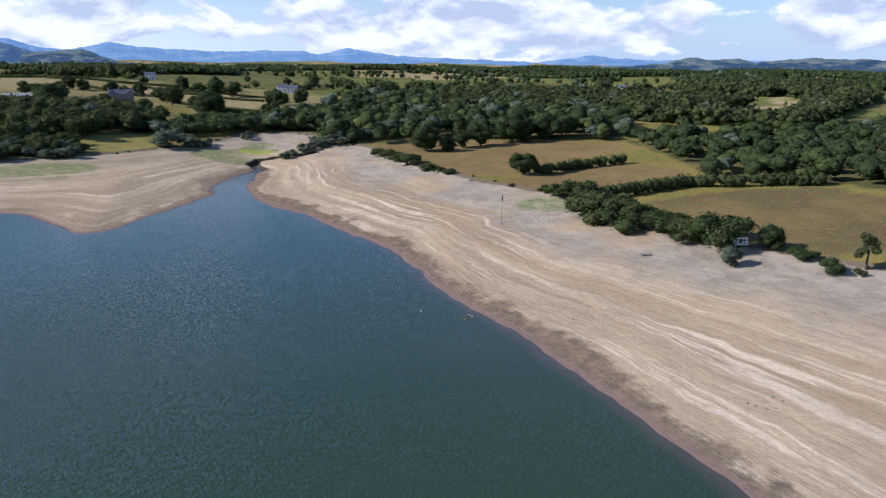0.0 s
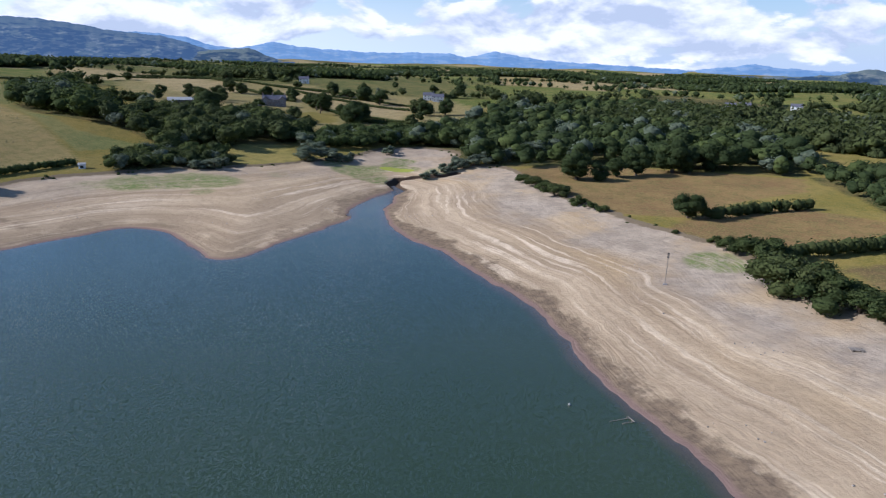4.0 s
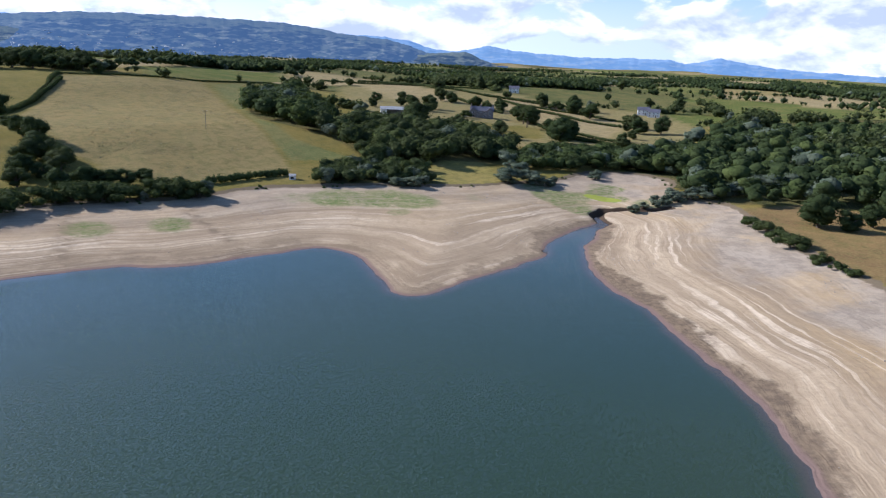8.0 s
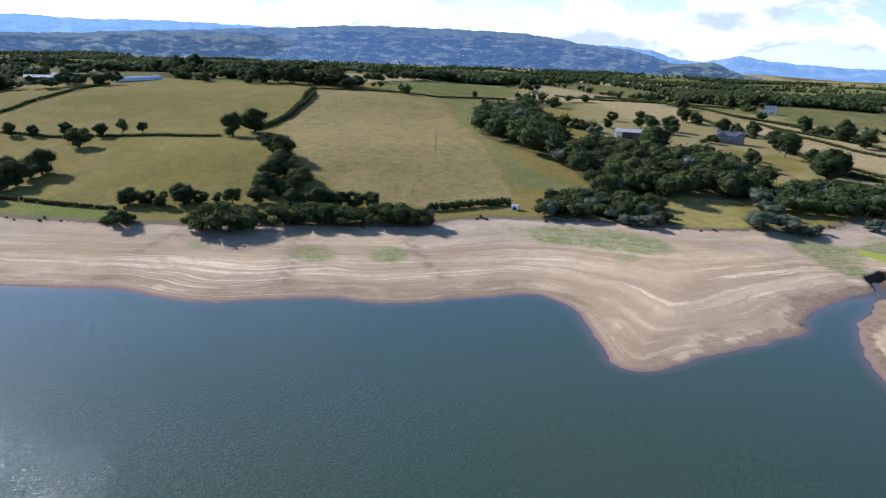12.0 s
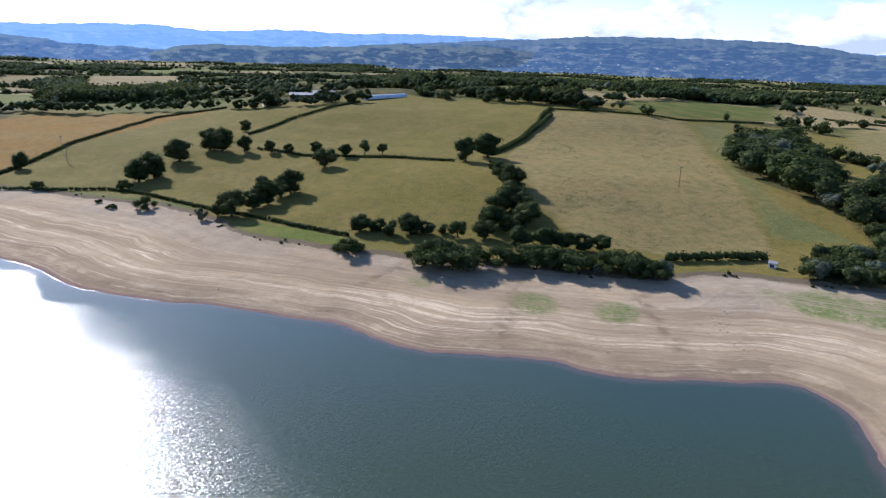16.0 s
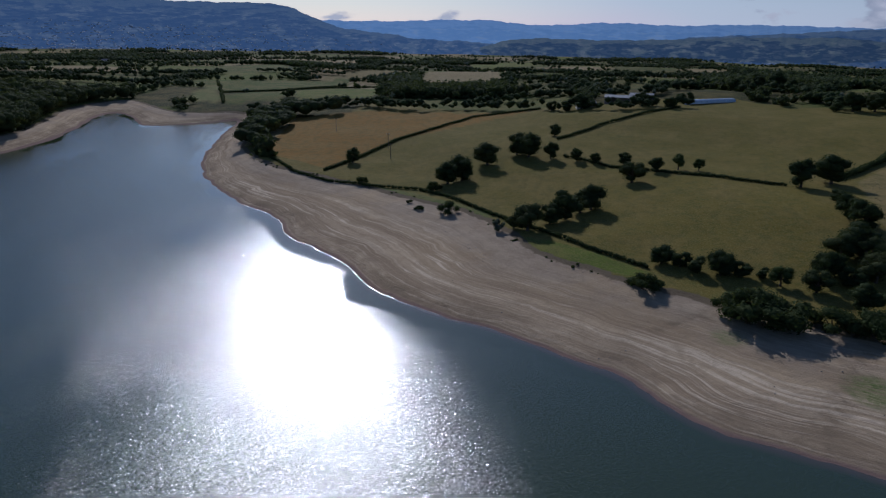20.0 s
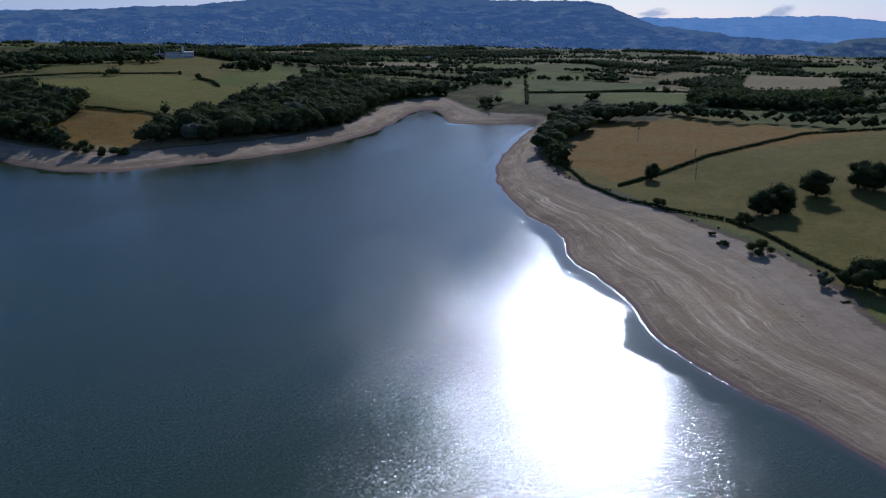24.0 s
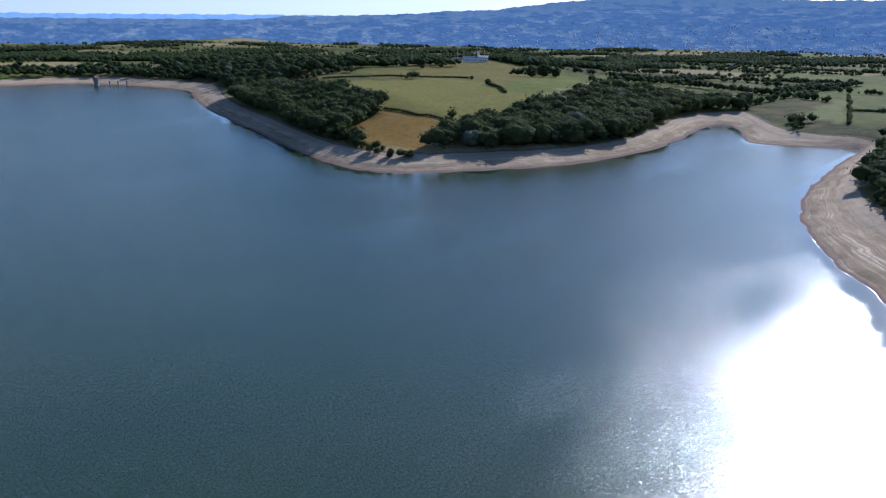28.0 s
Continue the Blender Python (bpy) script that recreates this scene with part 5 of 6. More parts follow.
wood("point_wood", "belt of dark trees round the point", in_wood(POINT_TREES, 8.0, 19, (12, 17), (0.85, 0.12, 0.03)), 19, 5, 16)


def belt(high, width, line, r):
    """Trees of a belt along a line."""
    p = np.array(line, float)
    along = np.r_[0, np.cumsum(np.hypot(*np.diff(p, axis=0).T))]
    n = int(1.8 * along[-1] * max(width, 5.0) / (high * 0.85) ** 2)
    t = r.uniform(0, along[-1], n)
    x, y = np.interp(t, along, p[:, 0]) + r.uniform(-0.5, 0.5, n) * width, np.interp(t, along, p[:, 1]) + r.uniform(-0.5, 0.5, n) * width
    keep = lie(x, y)[2] > 3
    for _, _, field in FIELDS:
        keep &= side(np.array(field, float), x, y) > 0.5
    return np.c_[x, y, high * r.uniform(0.8, 1.5, n), r.choice(3, n, p=(0.84, 0.14, 0.02))][keep]


belt_dice = np.random.RandomState(23)
wood("tree_belts", "dark belts of hedgerow trees between distant fields", np.concatenate([belt(*b, belt_dice) for b in BELTS]), 24, 2, 5, OCTA)
far_wood("mid_woods", "dark green woods and hedgerow trees beyond the near fields", scatter_far(5, 50000, 420, 800, 5200), [OAK, ASH, WILLOW], 1, 3, 13, OCTA)
far_wood("far_woods", "dark green distant woods and hedgerow trees between fields", scatter_far(7, 260000, 800, 1600, 30000), [OAK, ASH, WILLOW], 3, 1, 5, OCTA)
far_wood("distant_woods", "dark distant woods along the horizon", scatter_far(6, 230000, 1600, 2900, 26000) * np.array([1, 1, 1.15, 1]), [OAK, ASH, WILLOW], 2, 1, 2, OCTA)


# ---- buildings and small things ----
STONE = plain("grey_stone", (0.19, 0.165, 0.15), (0.28, 0.245, 0.22), 1.2, 0.9)
SLATE = plain("slate", (0.085, 0.085, 0.105), (0.14, 0.135, 0.155), 2.0, 0.6)
WHITEWASH = plain("whitewash", (0.70, 0.68, 0.64), (0.80, 0.79, 0.76), 0.8, 0.85)
SHEET_ROOF = plain("sheet_roof", (0.24, 0.24, 0.235), (0.36, 0.36, 0.35), 0.7, 0.7)
# near black: painted shade in barn bays and hut, also board markings and post marker
DARK = plain("shade_and_mark_black", (0.02, 0.02, 0.022), (0.04, 0.038, 0.036), 2.0, 0.7)
GLASS_DARK = plain("window_glass", (0.03, 0.035, 0.045), (0.05, 0.055, 0.065), 3.0, 0.08)
TIMBER = plain("weathered_timber", (0.16, 0.135, 0.105), (0.27, 0.235, 0.19), 4.0, 0.9)
PLASTIC = plain("tunnel_sheeting", (0.42, 0.48, 0.54), (0.56, 0.61, 0.66), 0.5, 0.35)
STEEL = plain("galvanised_steel", (0.30, 0.30, 0.30), (0.40, 0.40, 0.40), 5.0, 0.45, 0.8)
CONCRETE = plain("old_concrete", (0.21, 0.19, 0.18), (0.31, 0.29, 0.27), 1.0, 0.9)
BRICKRED = plain("red_brick", (0.24, 0.12, 0.085), (0.32, 0.17, 0.12), 2.0, 0.9)


def block(x0, x1, y0, y1, z0, z1, soft=0.0):
    """A box, with its edges softened."""
    bm = bmesh.new()
    bmesh.ops.create_cube(bm, size=1.0)
    for v in bm.verts:
        v.co = ((x0 + x1) / 2 + v.co.x * (x1 - x0), (y0 + y1) / 2 + v.co.y * (y1 - y0), (z0 + z1) / 2 + v.co.z * (z1 - z0))
    if soft:
        bmesh.ops.bevel(bm, geom=bm.edges[:], offset=soft, segments=1, affect="EDGES")
    return bm


def pitched(x0, x1, y0, y1, z, rise, over=0.35, thick=0.16):
    """Two roof slopes with eaves; the ridge runs along x."""
    bm = bmesh.new()
    ym = (y0 + y1) / 2
    drop = rise * over / ((y1 - y0) / 2)
    outline = [(y0 - over, z - drop), (ym, z + rise), (y1 + over, z - drop), (y1 + over, z - drop + thick), (ym, z + rise + thick), (y0 - over, z - drop + thick)]
    ends = [[bm.verts.new((x, y, h)) for y, h in outline] for x in (x0 - over, x1 + over)]
    for k in range(6):
        bm.faces.new((ends[0][k], ends[0][(k + 1) % 6], ends[1][(k + 1) % 6], ends[1][k]))
    for e in ends:
        bm.faces.new((e[0], e[1], e[4], e[5]))
        bm.faces.new((e[1], e[2], e[3], e[4]))
    bmesh.ops.recalc_face_normals(bm, faces=bm.faces)
    return bm


def walls(x0, x1, y0, y1, h, rise):
    """The body of a house with its two gables."""
    bm = bmesh.new()
    ym = (y0 + y1) / 2
    prof = [(y0, -1.0), (y1, -1.0), (y1, h), (ym, h + rise), (y0, h)]
    a, b = [[bm.verts.new((x, y, z)) for y, z in prof] for x in (x0, x1)]
    for k in range(5):
        bm.faces.new((a[k], a[(k + 1) % 5], b[(k + 1) % 5], b[k]))
    bm.faces.new(a)
    bm.faces.new(b)
    bmesh.ops.recalc_face_normals(bm, faces=bm.faces)
    return bm


def window(parent, x, y, z, w, h, out=-1):
    """A sash window set proud of the wall: frame, and panes under it. out: which way it faces along y."""
    bm = bmesh.new()
    for x0, x1, z0, z1 in ((x - w / 2, x + w / 2, z, z + 0.1), (x - w / 2, x + w / 2, z + h - 0.1, z + h), (x - w / 2, x - w / 2 + 0.1, z, z + h), (x + w / 2 - 0.1, x + w / 2, z, z + h), (x - 0.05, x + 0.05, z, z + h)):
        b = block(x0, x1, min(y, y + out * 0.08), max(y, y + out * 0.08), z0, z1)
        tmp = bpy.data.meshes.new("w")
        b.to_mesh(tmp)
        b.free()
        bm.from_mesh(tmp)
        bpy.data.meshes.remove(tmp)
    frame_ob = part("window", bm, WHITEWASH, parent)
    part("pane", block(x - w / 2 + 0.05, x + w / 2 - 0.05, min(y, y + out * 0.03), max(y, y + out * 0.03), z + 0.05, z + h - 0.05), GLASS_DARK, frame_ob)


def settle(root, x, y, facing, sink=0.0):
    """Stand a thing on the ground with its front (-y) towards a point."""
    z = float(lie(np.array([x]), np.array([y]))[0][0])
    a = math.degrees(math.atan2(facing[0] - x, -(facing[1] - y)))
    root.matrix_basis = pose(x, y, z - sink, 0, 0, a)
    return root


def farmhouse(x, y):
    root = new("farmhouse")
    part("wall", walls(-8.5, 8.5, -3.5, 3.5, 5.2, 2.8), STONE, root)
    roof = part("roof", pitched(-8.5, 8.5, -3.5, 3.5, 5.2, 2.8), SLATE, root)
    for gx in (-6.2, 5.8):
        w = walls(-2.2, 2.2, -2.4, 2.4, 5.2, 2.4)
        bmesh.ops.transform(w, matrix=pose(gx, -2.6, 0, 0, 0, 90), verts=w.verts)
        part("gable_wing", w, STONE, root)
        r = pitched(-2.2, 2.2, -2.4, 2.4, 5.2, 2.4, 0.25)
        bmesh.ops.transform(r, matrix=pose(gx, -2.6, 0, 0, 0, 90), verts=r.verts)
        part("roof", r, SLATE, root)
    for cx in (-8.0, -1.0, 7.8):
        chimney = part("chimney", block(cx - 0.5, cx + 0.5, -0.45, 0.45, 6.6, 9.4, 0.05), STONE, root)
        part("chimney_pot", block(cx - 0.18, cx + 0.18, -0.18, 0.18, 9.4, 10.0, 0.05), BRICKRED, chimney)
    for wx in (-3.0, -0.6, 1.8, 3.2):
        window(root, wx, -3.5, 3.3, 1.0, 1.3)
    for wx in (-3.0, 1.9, 3.3):
        window(root, wx, -3.5, 0.8, 1.1, 1.5)
    for wx in (-6.2, 5.8):
        window(root, wx, -4.8, 3.4, 1.4, 1.4)
        window(root, wx, -4.8, 0.8, 1.6, 1.6)
    part("door", block(-1.15, -0.05, -3.58, -3.5, -0.1, 2.1, 0.02), TIMBER, root)
    part("side_wing", walls(-13.5, -8.5, -2.2, 2.8, 2.7, 1.7), WHITEWASH, root, "low whitewashed side wing")
    part("roof", pitched(-13.5, -8.5, -2.2, 2.8, 2.7, 1.7), SLATE, root)
    tagged(root, "large grey stone farmhouse with slate roof and front gables", "house")
    return settle(root, x, y, (-20, 60))


def barn(x, y, facing, l=16.0, w=9.0, h=4.2, wall=None, label="open-fronted farm barn with pale sheet roof and white end"):
    root = new("barn")
    wall = wall or WHITEWASH
    part("end_wall", block(-l / 2, -l / 2 + 4.2, -w / 2, w / 2, -1, h, 0.04), wall, root)
    part("back_wall", block(-l / 2 + 4.2, l / 2, w / 2 - 0.3, w / 2, -1, h), STONE, root)
    # floor slab coloured near black for the shade of the open bays
    part("bay_floor", block(-l / 2 + 4.2, l / 2, -w / 2 + 0.3, w / 2 - 0.35, -1, 0.06), DARK, root)
    for k in range(4):
        px = -l / 2 + 4.6 + k * (l - 5.0) / 3
        part("post", block(px - 0.14, px + 0.14, -w / 2 + 0.1, -w / 2 + 0.38, -1, h, 0.02), TIMBER, root)
    part("roof", pitched(-l / 2, l / 2, -w / 2, w / 2, h, 1.5), SHEET_ROOF, root)
    tagged(root, label, "barn")
    return settle(root, x, y, facing)


def cottage(x, y, facing, l=10.0, w=6.0, h=4.6, wall=None, label="small white cottage with a slate roof among trees"):
    root = new("cottage")
    part("wall", walls(-l / 2, l / 2, -w / 2, w / 2, h, 2.2), wall or WHITEWASH, root)
    part("roof", pitched(-l / 2, l / 2, -w / 2, w / 2, h, 2.2), SLATE, root)
    chimney = part("chimney", block(l / 2 - 1.0, l / 2 - 0.2, -0.4, 0.4, h + 1.0, h + 3.2, 0.04), STONE, root)
    part("chimney_pot", block(l / 2 - 0.75, l / 2 - 0.45, -0.15, 0.15, h + 3.2, h + 3.7, 0.03), BRICKRED, chimney)
    for wx in (-l / 3, 0.0, l / 3):
        window(root, wx, -w / 2, 0.9, 1.1, 1.2)
        if h > 4:
            window(root, wx, -w / 2, h - 1.6, 1.1, 1.1)
    part("door", block(l / 6 - 0.5, l / 6 + 0.5, -w / 2 - 0.06, -w / 2, -0.1, 2.0, 0.02), TIMBER, root)
    tagged(root, label, "house", "scattered cottages")
    return settle(root, x, y, facing)


def polytunnel(a, b):
    root = new("polytunnel")
    length = math.hypot(b[0] - a[0], b[1] - a[1])
    n = 13
    prof = [(math.cos(math.pi * k / n) * 3.4, math.sin(math.pi * k / n) * 3.0) for k in range(n + 1)]
    vs = [(q, yy, zz) for q in np.linspace(-length / 2, length / 2, 16) for yy, zz in prof]
    fs = []
    for i in range(15):
        for k in range(n):
            p = i * (n + 1) + k
            fs += [(p, p + 1, p + n + 2), (p, p + n + 2, p + n + 1)]
    part("cover", (vs, fs), PLASTIC, root)
    for q in np.linspace(-length / 2, length / 2, 9):
        part("hoop", limb([(q, yy * 1.015, zz * 1.015) for yy, zz in prof], [0.07] * (n + 1), 5), STEEL, root)
    for q in (-length / 2 - 0.1, length / 2 + 0.1):
        part("end_panel", block(q - 0.06, q + 0.06, -3.2, 3.2, -0.6, 2.2, 0.03), PLASTIC, root)
    tagged(root, "long pale blue polytunnel on the crest of the pasture", "polytunnel")
    x, y = (a[0] + b[0]) / 2, (a[1] + b[1]) / 2
    z = float(lie(np.array([x]), np.array([y]))[0][0])
    root.matrix_basis = pose(x, y, z + 0.4, 0, 0, math.degrees(math.atan2(b[1] - a[1], b[0] - a[0])))


def villa(x, y, facing):
    root = new("villa")
    part("main_wing", block(-22, 12, -6, 6, -3, 6.5, 0.1), WHITEWASH, root, "long low white wing")
    part("roof", pitched(-22, 12, -6, 6, 6.5, 2.4), SLATE, root)
    part("white_wing", block(14, 34, -7, 7, -3, 9.0, 0.1), WHITEWASH, root, "bright white end wing")
    part("parapet", block(13.7, 34.3, -7.3, 7.3, 9.0, 9.9, 0.08), WHITEWASH, root)
    tower = part("tower", block(10.0, 15.0, -4, 2, -3, 17.0, 0.12), WHITEWASH, root, "square white tower")
    part("tower_cap", block(9.5, 15.5, -4.5, 2.5, 17.0, 17.8, 0.1), CONCRETE, tower)
    for k in range(8):
        window(root, -19.5 + k * 3.9, -6.0, 2.0, 1.8, 2.2)
    for k in range(5):
        window(root, 16.5 + k * 3.8, -7.0, 5.0, 1.8, 2.2)
        window(root, 16.5 + k * 3.8, -7.0, 1.2, 1.8, 2.2)
    part("annex", block(-44, -24, -4, 5, -3, 5.0, 0.1), CONCRETE, root)
    part("roof", pitched(-44, -24, -4, 5, 5.0, 1.6), SLATE, root)
    part("mast", limb([(-33, 0, 5), (-33, 0, 14), (-33, 0, 21)], (0.35, 0.28, 0.2), 8), WHITEWASH, root)
    tagged(root, "large white hilltop building with a square tower", "building")
    settle(root, x, y, facing)
    root.matrix_basis = root.matrix_basis @ Matrix.Diagonal((0.66, 0.8, 0.86, 1))
    return root


def valve_tower(x, y):
    root = new("valve_tower")
    part("shaft", limb([(0, 0, -5), (0, 0, 2), (0, 0, 6.5)], (3.2, 3.0, 3.0), 12), CONCRETE, root)
    part("gallery", limb([(0, 0, 6.5), (0, 0, 6.51), (0, 0, 7.1)], (3.0, 4.1, 4.1), 12), CONCRETE, root)
    part("cabin", block(-2.7, 2.7, -2.7, 2.7, 7.1, 10.6, 0.06), BRICKRED, root)
    for wx in (-1.3, 1.3):
        window(root, wx, -2.7, 8.2, 1.1, 1.4)
    part("roof", pitched(-2.8, 2.8, -2.8, 2.8, 10.6, 1.8), SLATE, root)
    for k in range(12):
        a = k * math.pi / 6
        part("railing_post", limb([(3.9 * math.cos(a), 3.9 * math.sin(a), 7.1), (3.9 * math.cos(a), 3.9 * math.sin(a), 8.2)], (0.06, 0.06), 5), STEEL, root)
    part("railing", limb([(3.9 * math.cos(k * math.pi / 6), 3.9 * math.sin(k * math.pi / 6), 8.2) for k in range(13)], [0.06] * 13, 5), STEEL, root)
    tagged(root, "dark brick valve tower standing in the water near the dam", "tower")
    root.matrix_basis = pose(x, y, 0, 0, 0, 20)


def pier(x, y):
    root = new("bridge_pier")
    part("column", limb([(0, 0, -5), (0, 0, 0), (0, 0, 5.6)], (1.0, 0.95, 0.85), 10), CONCRETE, root)
    part("cap", block(-1.3, 1.3, -1.0, 1.0, 5.6, 6.3, 0.08), CONCRETE, root)
    tagged(root, "dark concrete bridge pier standing in shallow water", "pier", "piers beside the tower")
    root.matrix_basis = pose(x, y, 0, 0, 0, 30)


def hut(x, y):
    root = new("hut")
    part("wall", walls(-1.3, 1.3, -1.1, 1.1, 1.7, 0.5), WHITEWASH, root)
    part("roof", pitched(-1.3, 1.3, -1.1, 1.1, 1.7, 0.5, 0.18, 0.08), SHEET_ROOF, root)
    # near-black panel laid on the wall, painted shade in place of a hole
    part("opening", block(-0.75, 0.55, -1.15, -1.1, 0.2, 1.2, 0.02), DARK, root)
    tagged(root, "small white hut with a pale roof beside the hedge", "hut")
    settle(root, x, y, (-60, 60))


def notice(x, y):
    """A leaning board on posts whose dark lettering cannot be read."""
    root = new("notice_board")
    part("panel", block(-1.65, 1.65, -0.05, 0.05, 0.7, 2.6, 0.02), WHITEWASH, root)
    for px in (-1.3, 1.3):
        part("post", block(px - 0.07, px + 0.07, 0.05, 0.2, -0.6, 2.5, 0.02), TIMBER, root)
    for bx0, bx1, z0, z1 in ((-1.3, -0.5, 2.05, 2.3), (-0.3, 0.35, 1.3, 2.25), (0.45, 1.2, 1.75, 2.1), (-1.2, -0.6, 1.2, 1.4), (0.5, 1.1, 1.1, 1.35)):
        part("bar", block(bx0, bx1, -0.062, -0.052, z0, z1), DARK, root)
    tagged(root, "white notice board with dark markings on posts by bushes", "sign")
    settle(root, x, y, (0, 0))
    root.matrix_basis = root.matrix_basis @ pose(0, 0, 0, 0, -9, 0)


def mast(x, y):
    root = new("depth_post")
    part("pole", limb([(0, 0, -0.5), (0, 0, 3.5), (0.05, 0, 7.8)], (0.11, 0.10, 0.08), 8), TIMBER, root)
    part("base", block(-0.5, 0.5, -0.5, 0.5, -0.3, 0.22, 0.05), CONCRETE, root)
    part("marker", block(-0.16, 0.24, -0.05, 0.05, 6.6, 7.9, 0.02), DARK, root)
    tagged(root, "tall thin wooden marker post on the dry lakebed", "post")
    settle(root, x, y, (0, 0))


def jetty(x, y):
    root = new("sunken_jetty")
    for px, out in ((-0.6, -2.1), (0.6, -0.6)):
        part("beam", block(px - 0.08, px + 0.08, out, 1.5, -0.06, 0.10, 0.03), TIMBER, root)
        part("stake", limb([(px * 1.2, 1.2, -2.0), (px * 1.2, 1.2, 0.30)], (0.08, 0.07), 7), TIMBER, root)
    part("crossbeam", block(-0.9, 0.9, 1.45, 1.62, 0.10, 0.22, 0.03), TIMBER, root, "pale weathered crossbeam")
    tagged(root, "remains of a wooden jetty frame in shallow water", "jetty")
    root.matrix_basis = pose(x, y, 0, 0, 0, -58)


def buoy(x, y):
    root = new("buoy")
    v, f = ICO2
    part("float", (v * 0.24 + (0, 0, 0.06), f), CONCRETE, root)
    part("eye", limb([(0.0, 0, 0.27), (0.07, 0, 0.35), (0, 0, 0.42), (-0.07, 0, 0.35), (0, 0, 0.27)], [0.02] * 5, 5), STEEL, root)
    tagged(root, "small pale grey mooring buoy floating near the shore", "buoy")
    root.matrix_basis = pose(x, y, 0)


def power_pole(x, y, turn):
    root = new("power_pole")
    part("pole", limb([(0, 0, -1), (0, 0, 5), (0, 0, 9.2)], (0.17, 0.14, 0.11), 8), TIMBER, root)
    arm = part("crossarm", block(-1.1, 1.1, -0.07, 0.07, 8.6, 8.8, 0.02), TIMBER, root)
    for ix in (-1.0, 0.0, 1.0):
        part("insulator", limb([(ix, 0, 8.8), (ix, 0, 8.95), (ix, 0, 9.1)], (0.05, 0.09, 0.04), 6), WHITEWASH, arm)
    tagged(root, "wooden power pole with a crossarm in a field", "pole", "power poles")
    settle(root, x, y, (0, 0))
    root.matrix_basis = root.matrix_basis @ pose(0, 0, 0, 0, 0, turn)


def raft(x, y, turn):
    root = new("stranded_pontoon")
    for k in range(6):
        part("plank", block(-1.3, 1.3, -0.75 + k * 0.26, -0.53 + k * 0.26, 0.22, 0.30, 0.01), TIMBER, root)
    for px in (-0.9, 0.9):
        part("bearer", block(px - 0.12, px + 0.12, -0.8, 0.85, -0.1, 0.22, 0.02), TIMBER, root)
    tagged(root, "grey stranded timber pontoon on the dry shore", "pontoon")
    settle(root, x, y, (0, 0))
    root.matrix_basis = root.matrix_basis @ pose(0, 0, 0, 0, 0, turn)


farmhouse(-236, 520)
barn(-273, 455, (-100, 200))
barn(-616, 205, (-100, 60), 22, 11, 4.5, STONE, "grey farm barn with a pale sheet roof")
barn(-632, 226, (-100, 60), 18, 9, 4.0, STONE, "low grey farm barn behind the pasture")
barn(-598, 176, (-40, 160), 14, 8, 3.8, WHITEWASH, "small farm barn with a white end wall")
polytunnel((-594, 250), (-619, 293))
villa(-838, -690, (-95, 64))
valve_tower(-391, -930)
hut(-201, 266)
notice(70.7, 160.0)
mast(16.3, 191.3)
jetty(4.4, 127.8)
buoy(-4.2, 131.2)
raft(47.7, 158, 15)
for x, y, face in ((121, 712, (0, 0)), (135, 722, (40, 0)), (181, 728, (0, 0)), (-296, 722, (-20, 60)), (-141, 662, (-20, 60)), (-152, 671, (20, 60))):
    cottage(x, y, face)
cottage(-62, 408, (-12, 40), 6.5, 4.0, 2.6, TIMBER, "low timber shed beside the creek car park")
cottage(-1488, -620, (-95, 64), 14, 8)
for x, y in ((-405, -922), (-414, -917), (-423, -911)):
    pier(x, y)
for x, y, turn in ((-558, -6, 10), (-492, 37, 20), (-465, 41, 20), (-279, 294, 40)):
    power_pole(x, y, turn)


# ---- loose ground cover ----
def sprinkle(name, label, word, x, y, size, mat, seed, lumps=1, sprays=4, squash=0.6):
    """Small things past counting, set on the ground in one mesh."""
    r = np.random.RandomState(seed)
    z = lie(x, y)[0]
    rad = size * (0.5 + r.rand(len(x)))
    c = np.stack([x, y, z + rad * 0.15], 1)
    return tagged(new(name, sheet(name, *leafy(r, c, rad, sprays, size * 0.8, ICO1, squash), [mat])), label, word, kind="stuff")


def spots(count, seed, keep, lo, hi):
    r = np.random.RandomState(seed)
    x, y = r.uniform(lo[0], hi[0], count), r.uniform(lo[1], hi[1], count)
    ok = keep(x, y)
    return x[ok], y[ok]


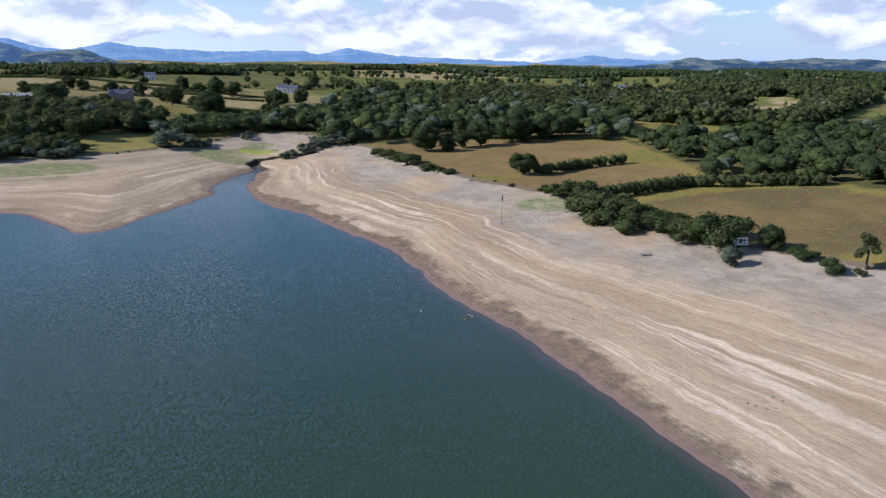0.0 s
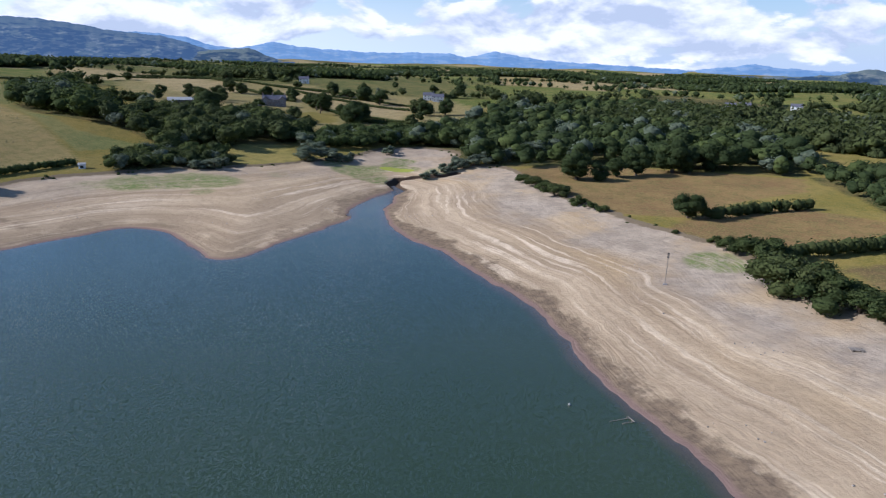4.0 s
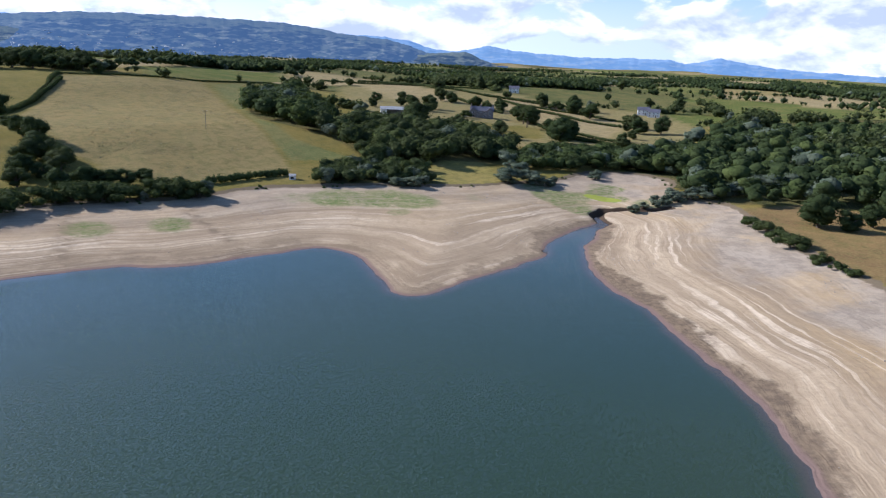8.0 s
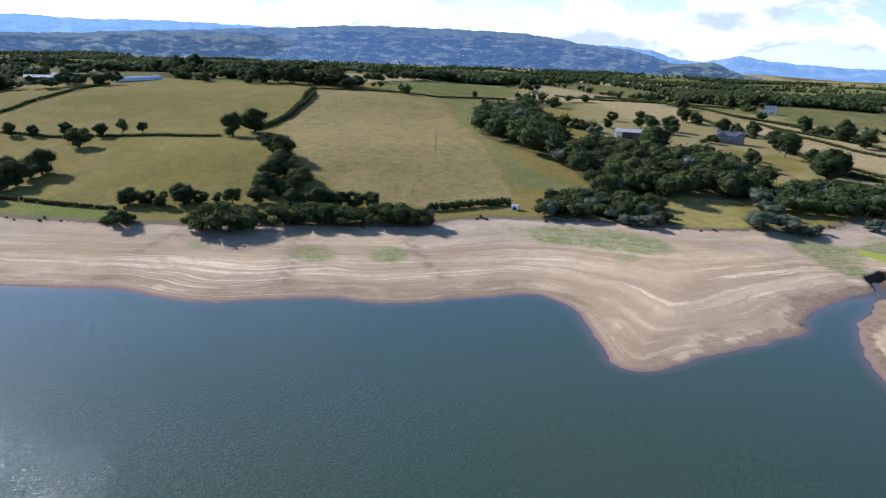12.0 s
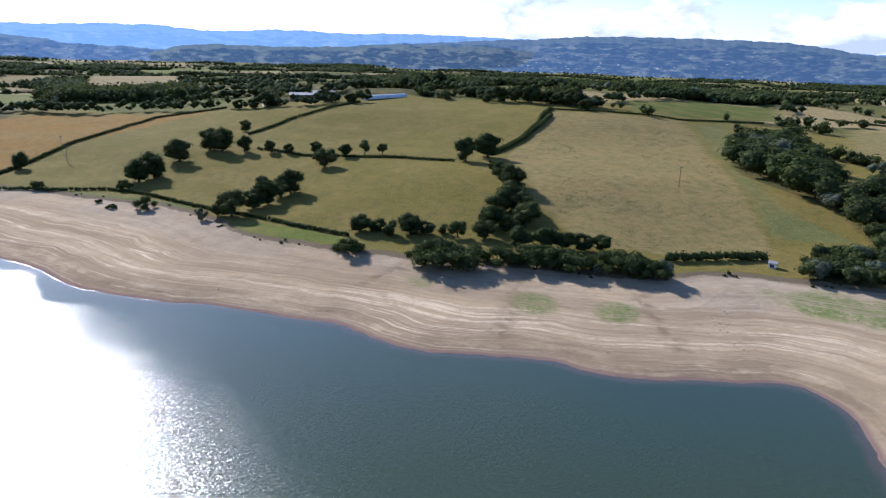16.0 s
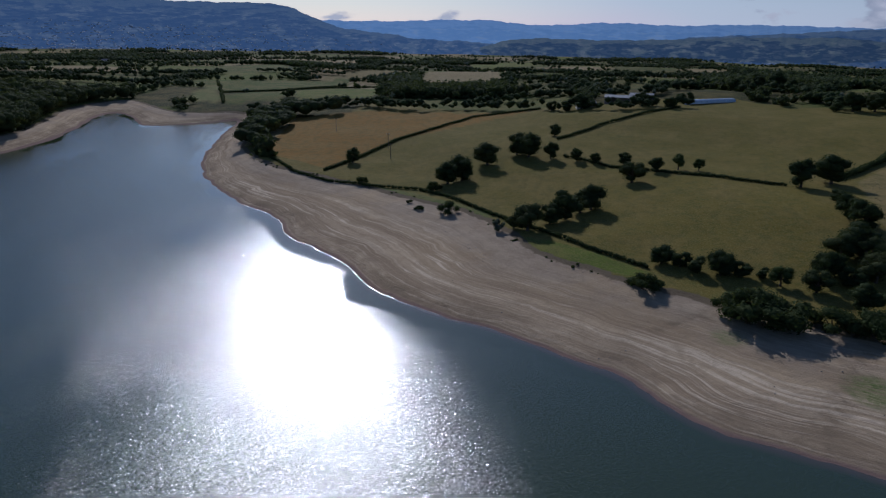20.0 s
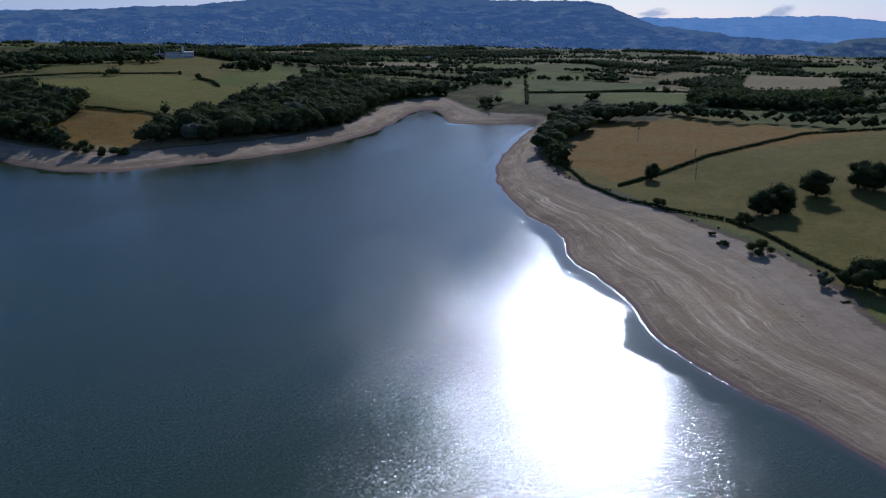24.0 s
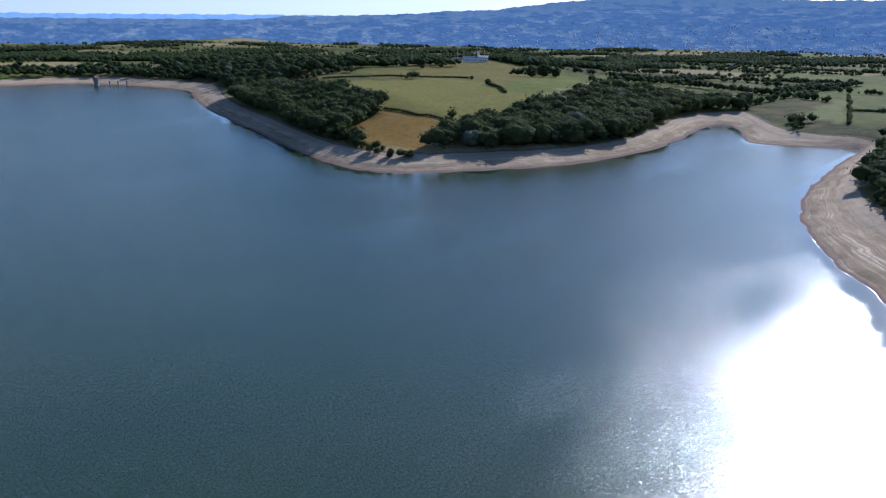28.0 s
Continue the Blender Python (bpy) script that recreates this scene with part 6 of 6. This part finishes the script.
TUFT = leaf_material("dry_tufts", (0.26, 0.21, 0.11), (0.42, 0.35, 0.20), (0.3, 0.24, 0.12))
STONES = plain("shore_stones", (0.15, 0.13, 0.11), (0.34, 0.30, 0.25), 2.0, 0.9)
tufted = np.array(FIELDS[0][2], float)
x, y = spots(9000, 3, lambda x, y: (side(tufted, x, y) < -2) & (waves(x, y, 18, 41) + waves(x, y, 60, 42) > 0.15), tufted.min(0), tufted.max(0))
sprinkle("grass_tufts", "dry pale and dark grass tufts dotting the pasture", "grass", x, y, 0.30, TUFT, 4, 1, 4, 0.45)
x, y = spots(9000, 5, lambda x, y: (lambda q: (q[1] > 3) & (q[2] < -1) & (waves(x, y, 30, 43) > 0.55))(lie(x, y)), (-330, 60), (100, 330))
sprinkle("shore_stones", "scattered stones and driftwood on the dried lakebed", "stones", x, y, 0.22, STONES, 6, 1, 1, 0.6)
x, y = spots(16000, 7, lambda x, y: (lambda q: (q[2] > -1.5) & (q[2] < 3.5) & (waves(x, y, 14, 44) > 0.1))(lie(x, y)), (-470, -60), (110, 400))
sprinkle("bank_scrub", "rough grass and low scrub along the bank", "scrub", x, y, 0.7, HEDGE, 8, 1, 5, 0.7)


# ---- hillside town, far beyond the lake ----
TOWN_WALLS = plain("town_walls", (0.30, 0.31, 0.33), (0.62, 0.62, 0.62), 0.02, 0.8)


def town(seed=9, count=1100):
    r = np.random.RandomState(seed)
    a = np.r_[r.normal(119, 8, count // 2), r.normal(107, 6, count // 4), r.normal(136, 7, count // 8), r.normal(58, 9, count - count // 2 - count // 4 - count // 8)]
    d = 2960 + 620 * r.rand(count) ** 1.4
    z = hillside(HILL_LINE, a, d, 4200, 1300)[0]
    x, y = -60 - np.sin(np.radians(a)) * d, 60 + np.cos(np.radians(a)) * d
    vs, fs, n = [], [], 0
    cube = np.array([(i, j, k) for k in (-0.5, 1) for j in (-1, 1) for i in (-1, 1)], float)
    tri = np.array([(0, 2, 1), (1, 2, 3), (4, 5, 6), (5, 7, 6), (0, 1, 4), (1, 5, 4), (2, 6, 3), (3, 6, 7), (0, 4, 2), (2, 4, 6), (1, 3, 5), (3, 7, 5)])
    for k in range(count):
        v = cube * np.array([r.uniform(2.5, 6.5), r.uniform(2, 3.5), r.uniform(1.4, 2.6)])
        v = v[:, [1, 0, 2]] if r.rand() < 0.5 else v
        vs.append(v + (x[k], y[k], z[k]))
        fs.append(tri + n)
        n += 8
    return tagged(new("town", sheet("town", np.concatenate(vs), np.concatenate(fs), [TOWN_WALLS])), "pale houses of a distant hillside town", "town", kind="stuff")


town()
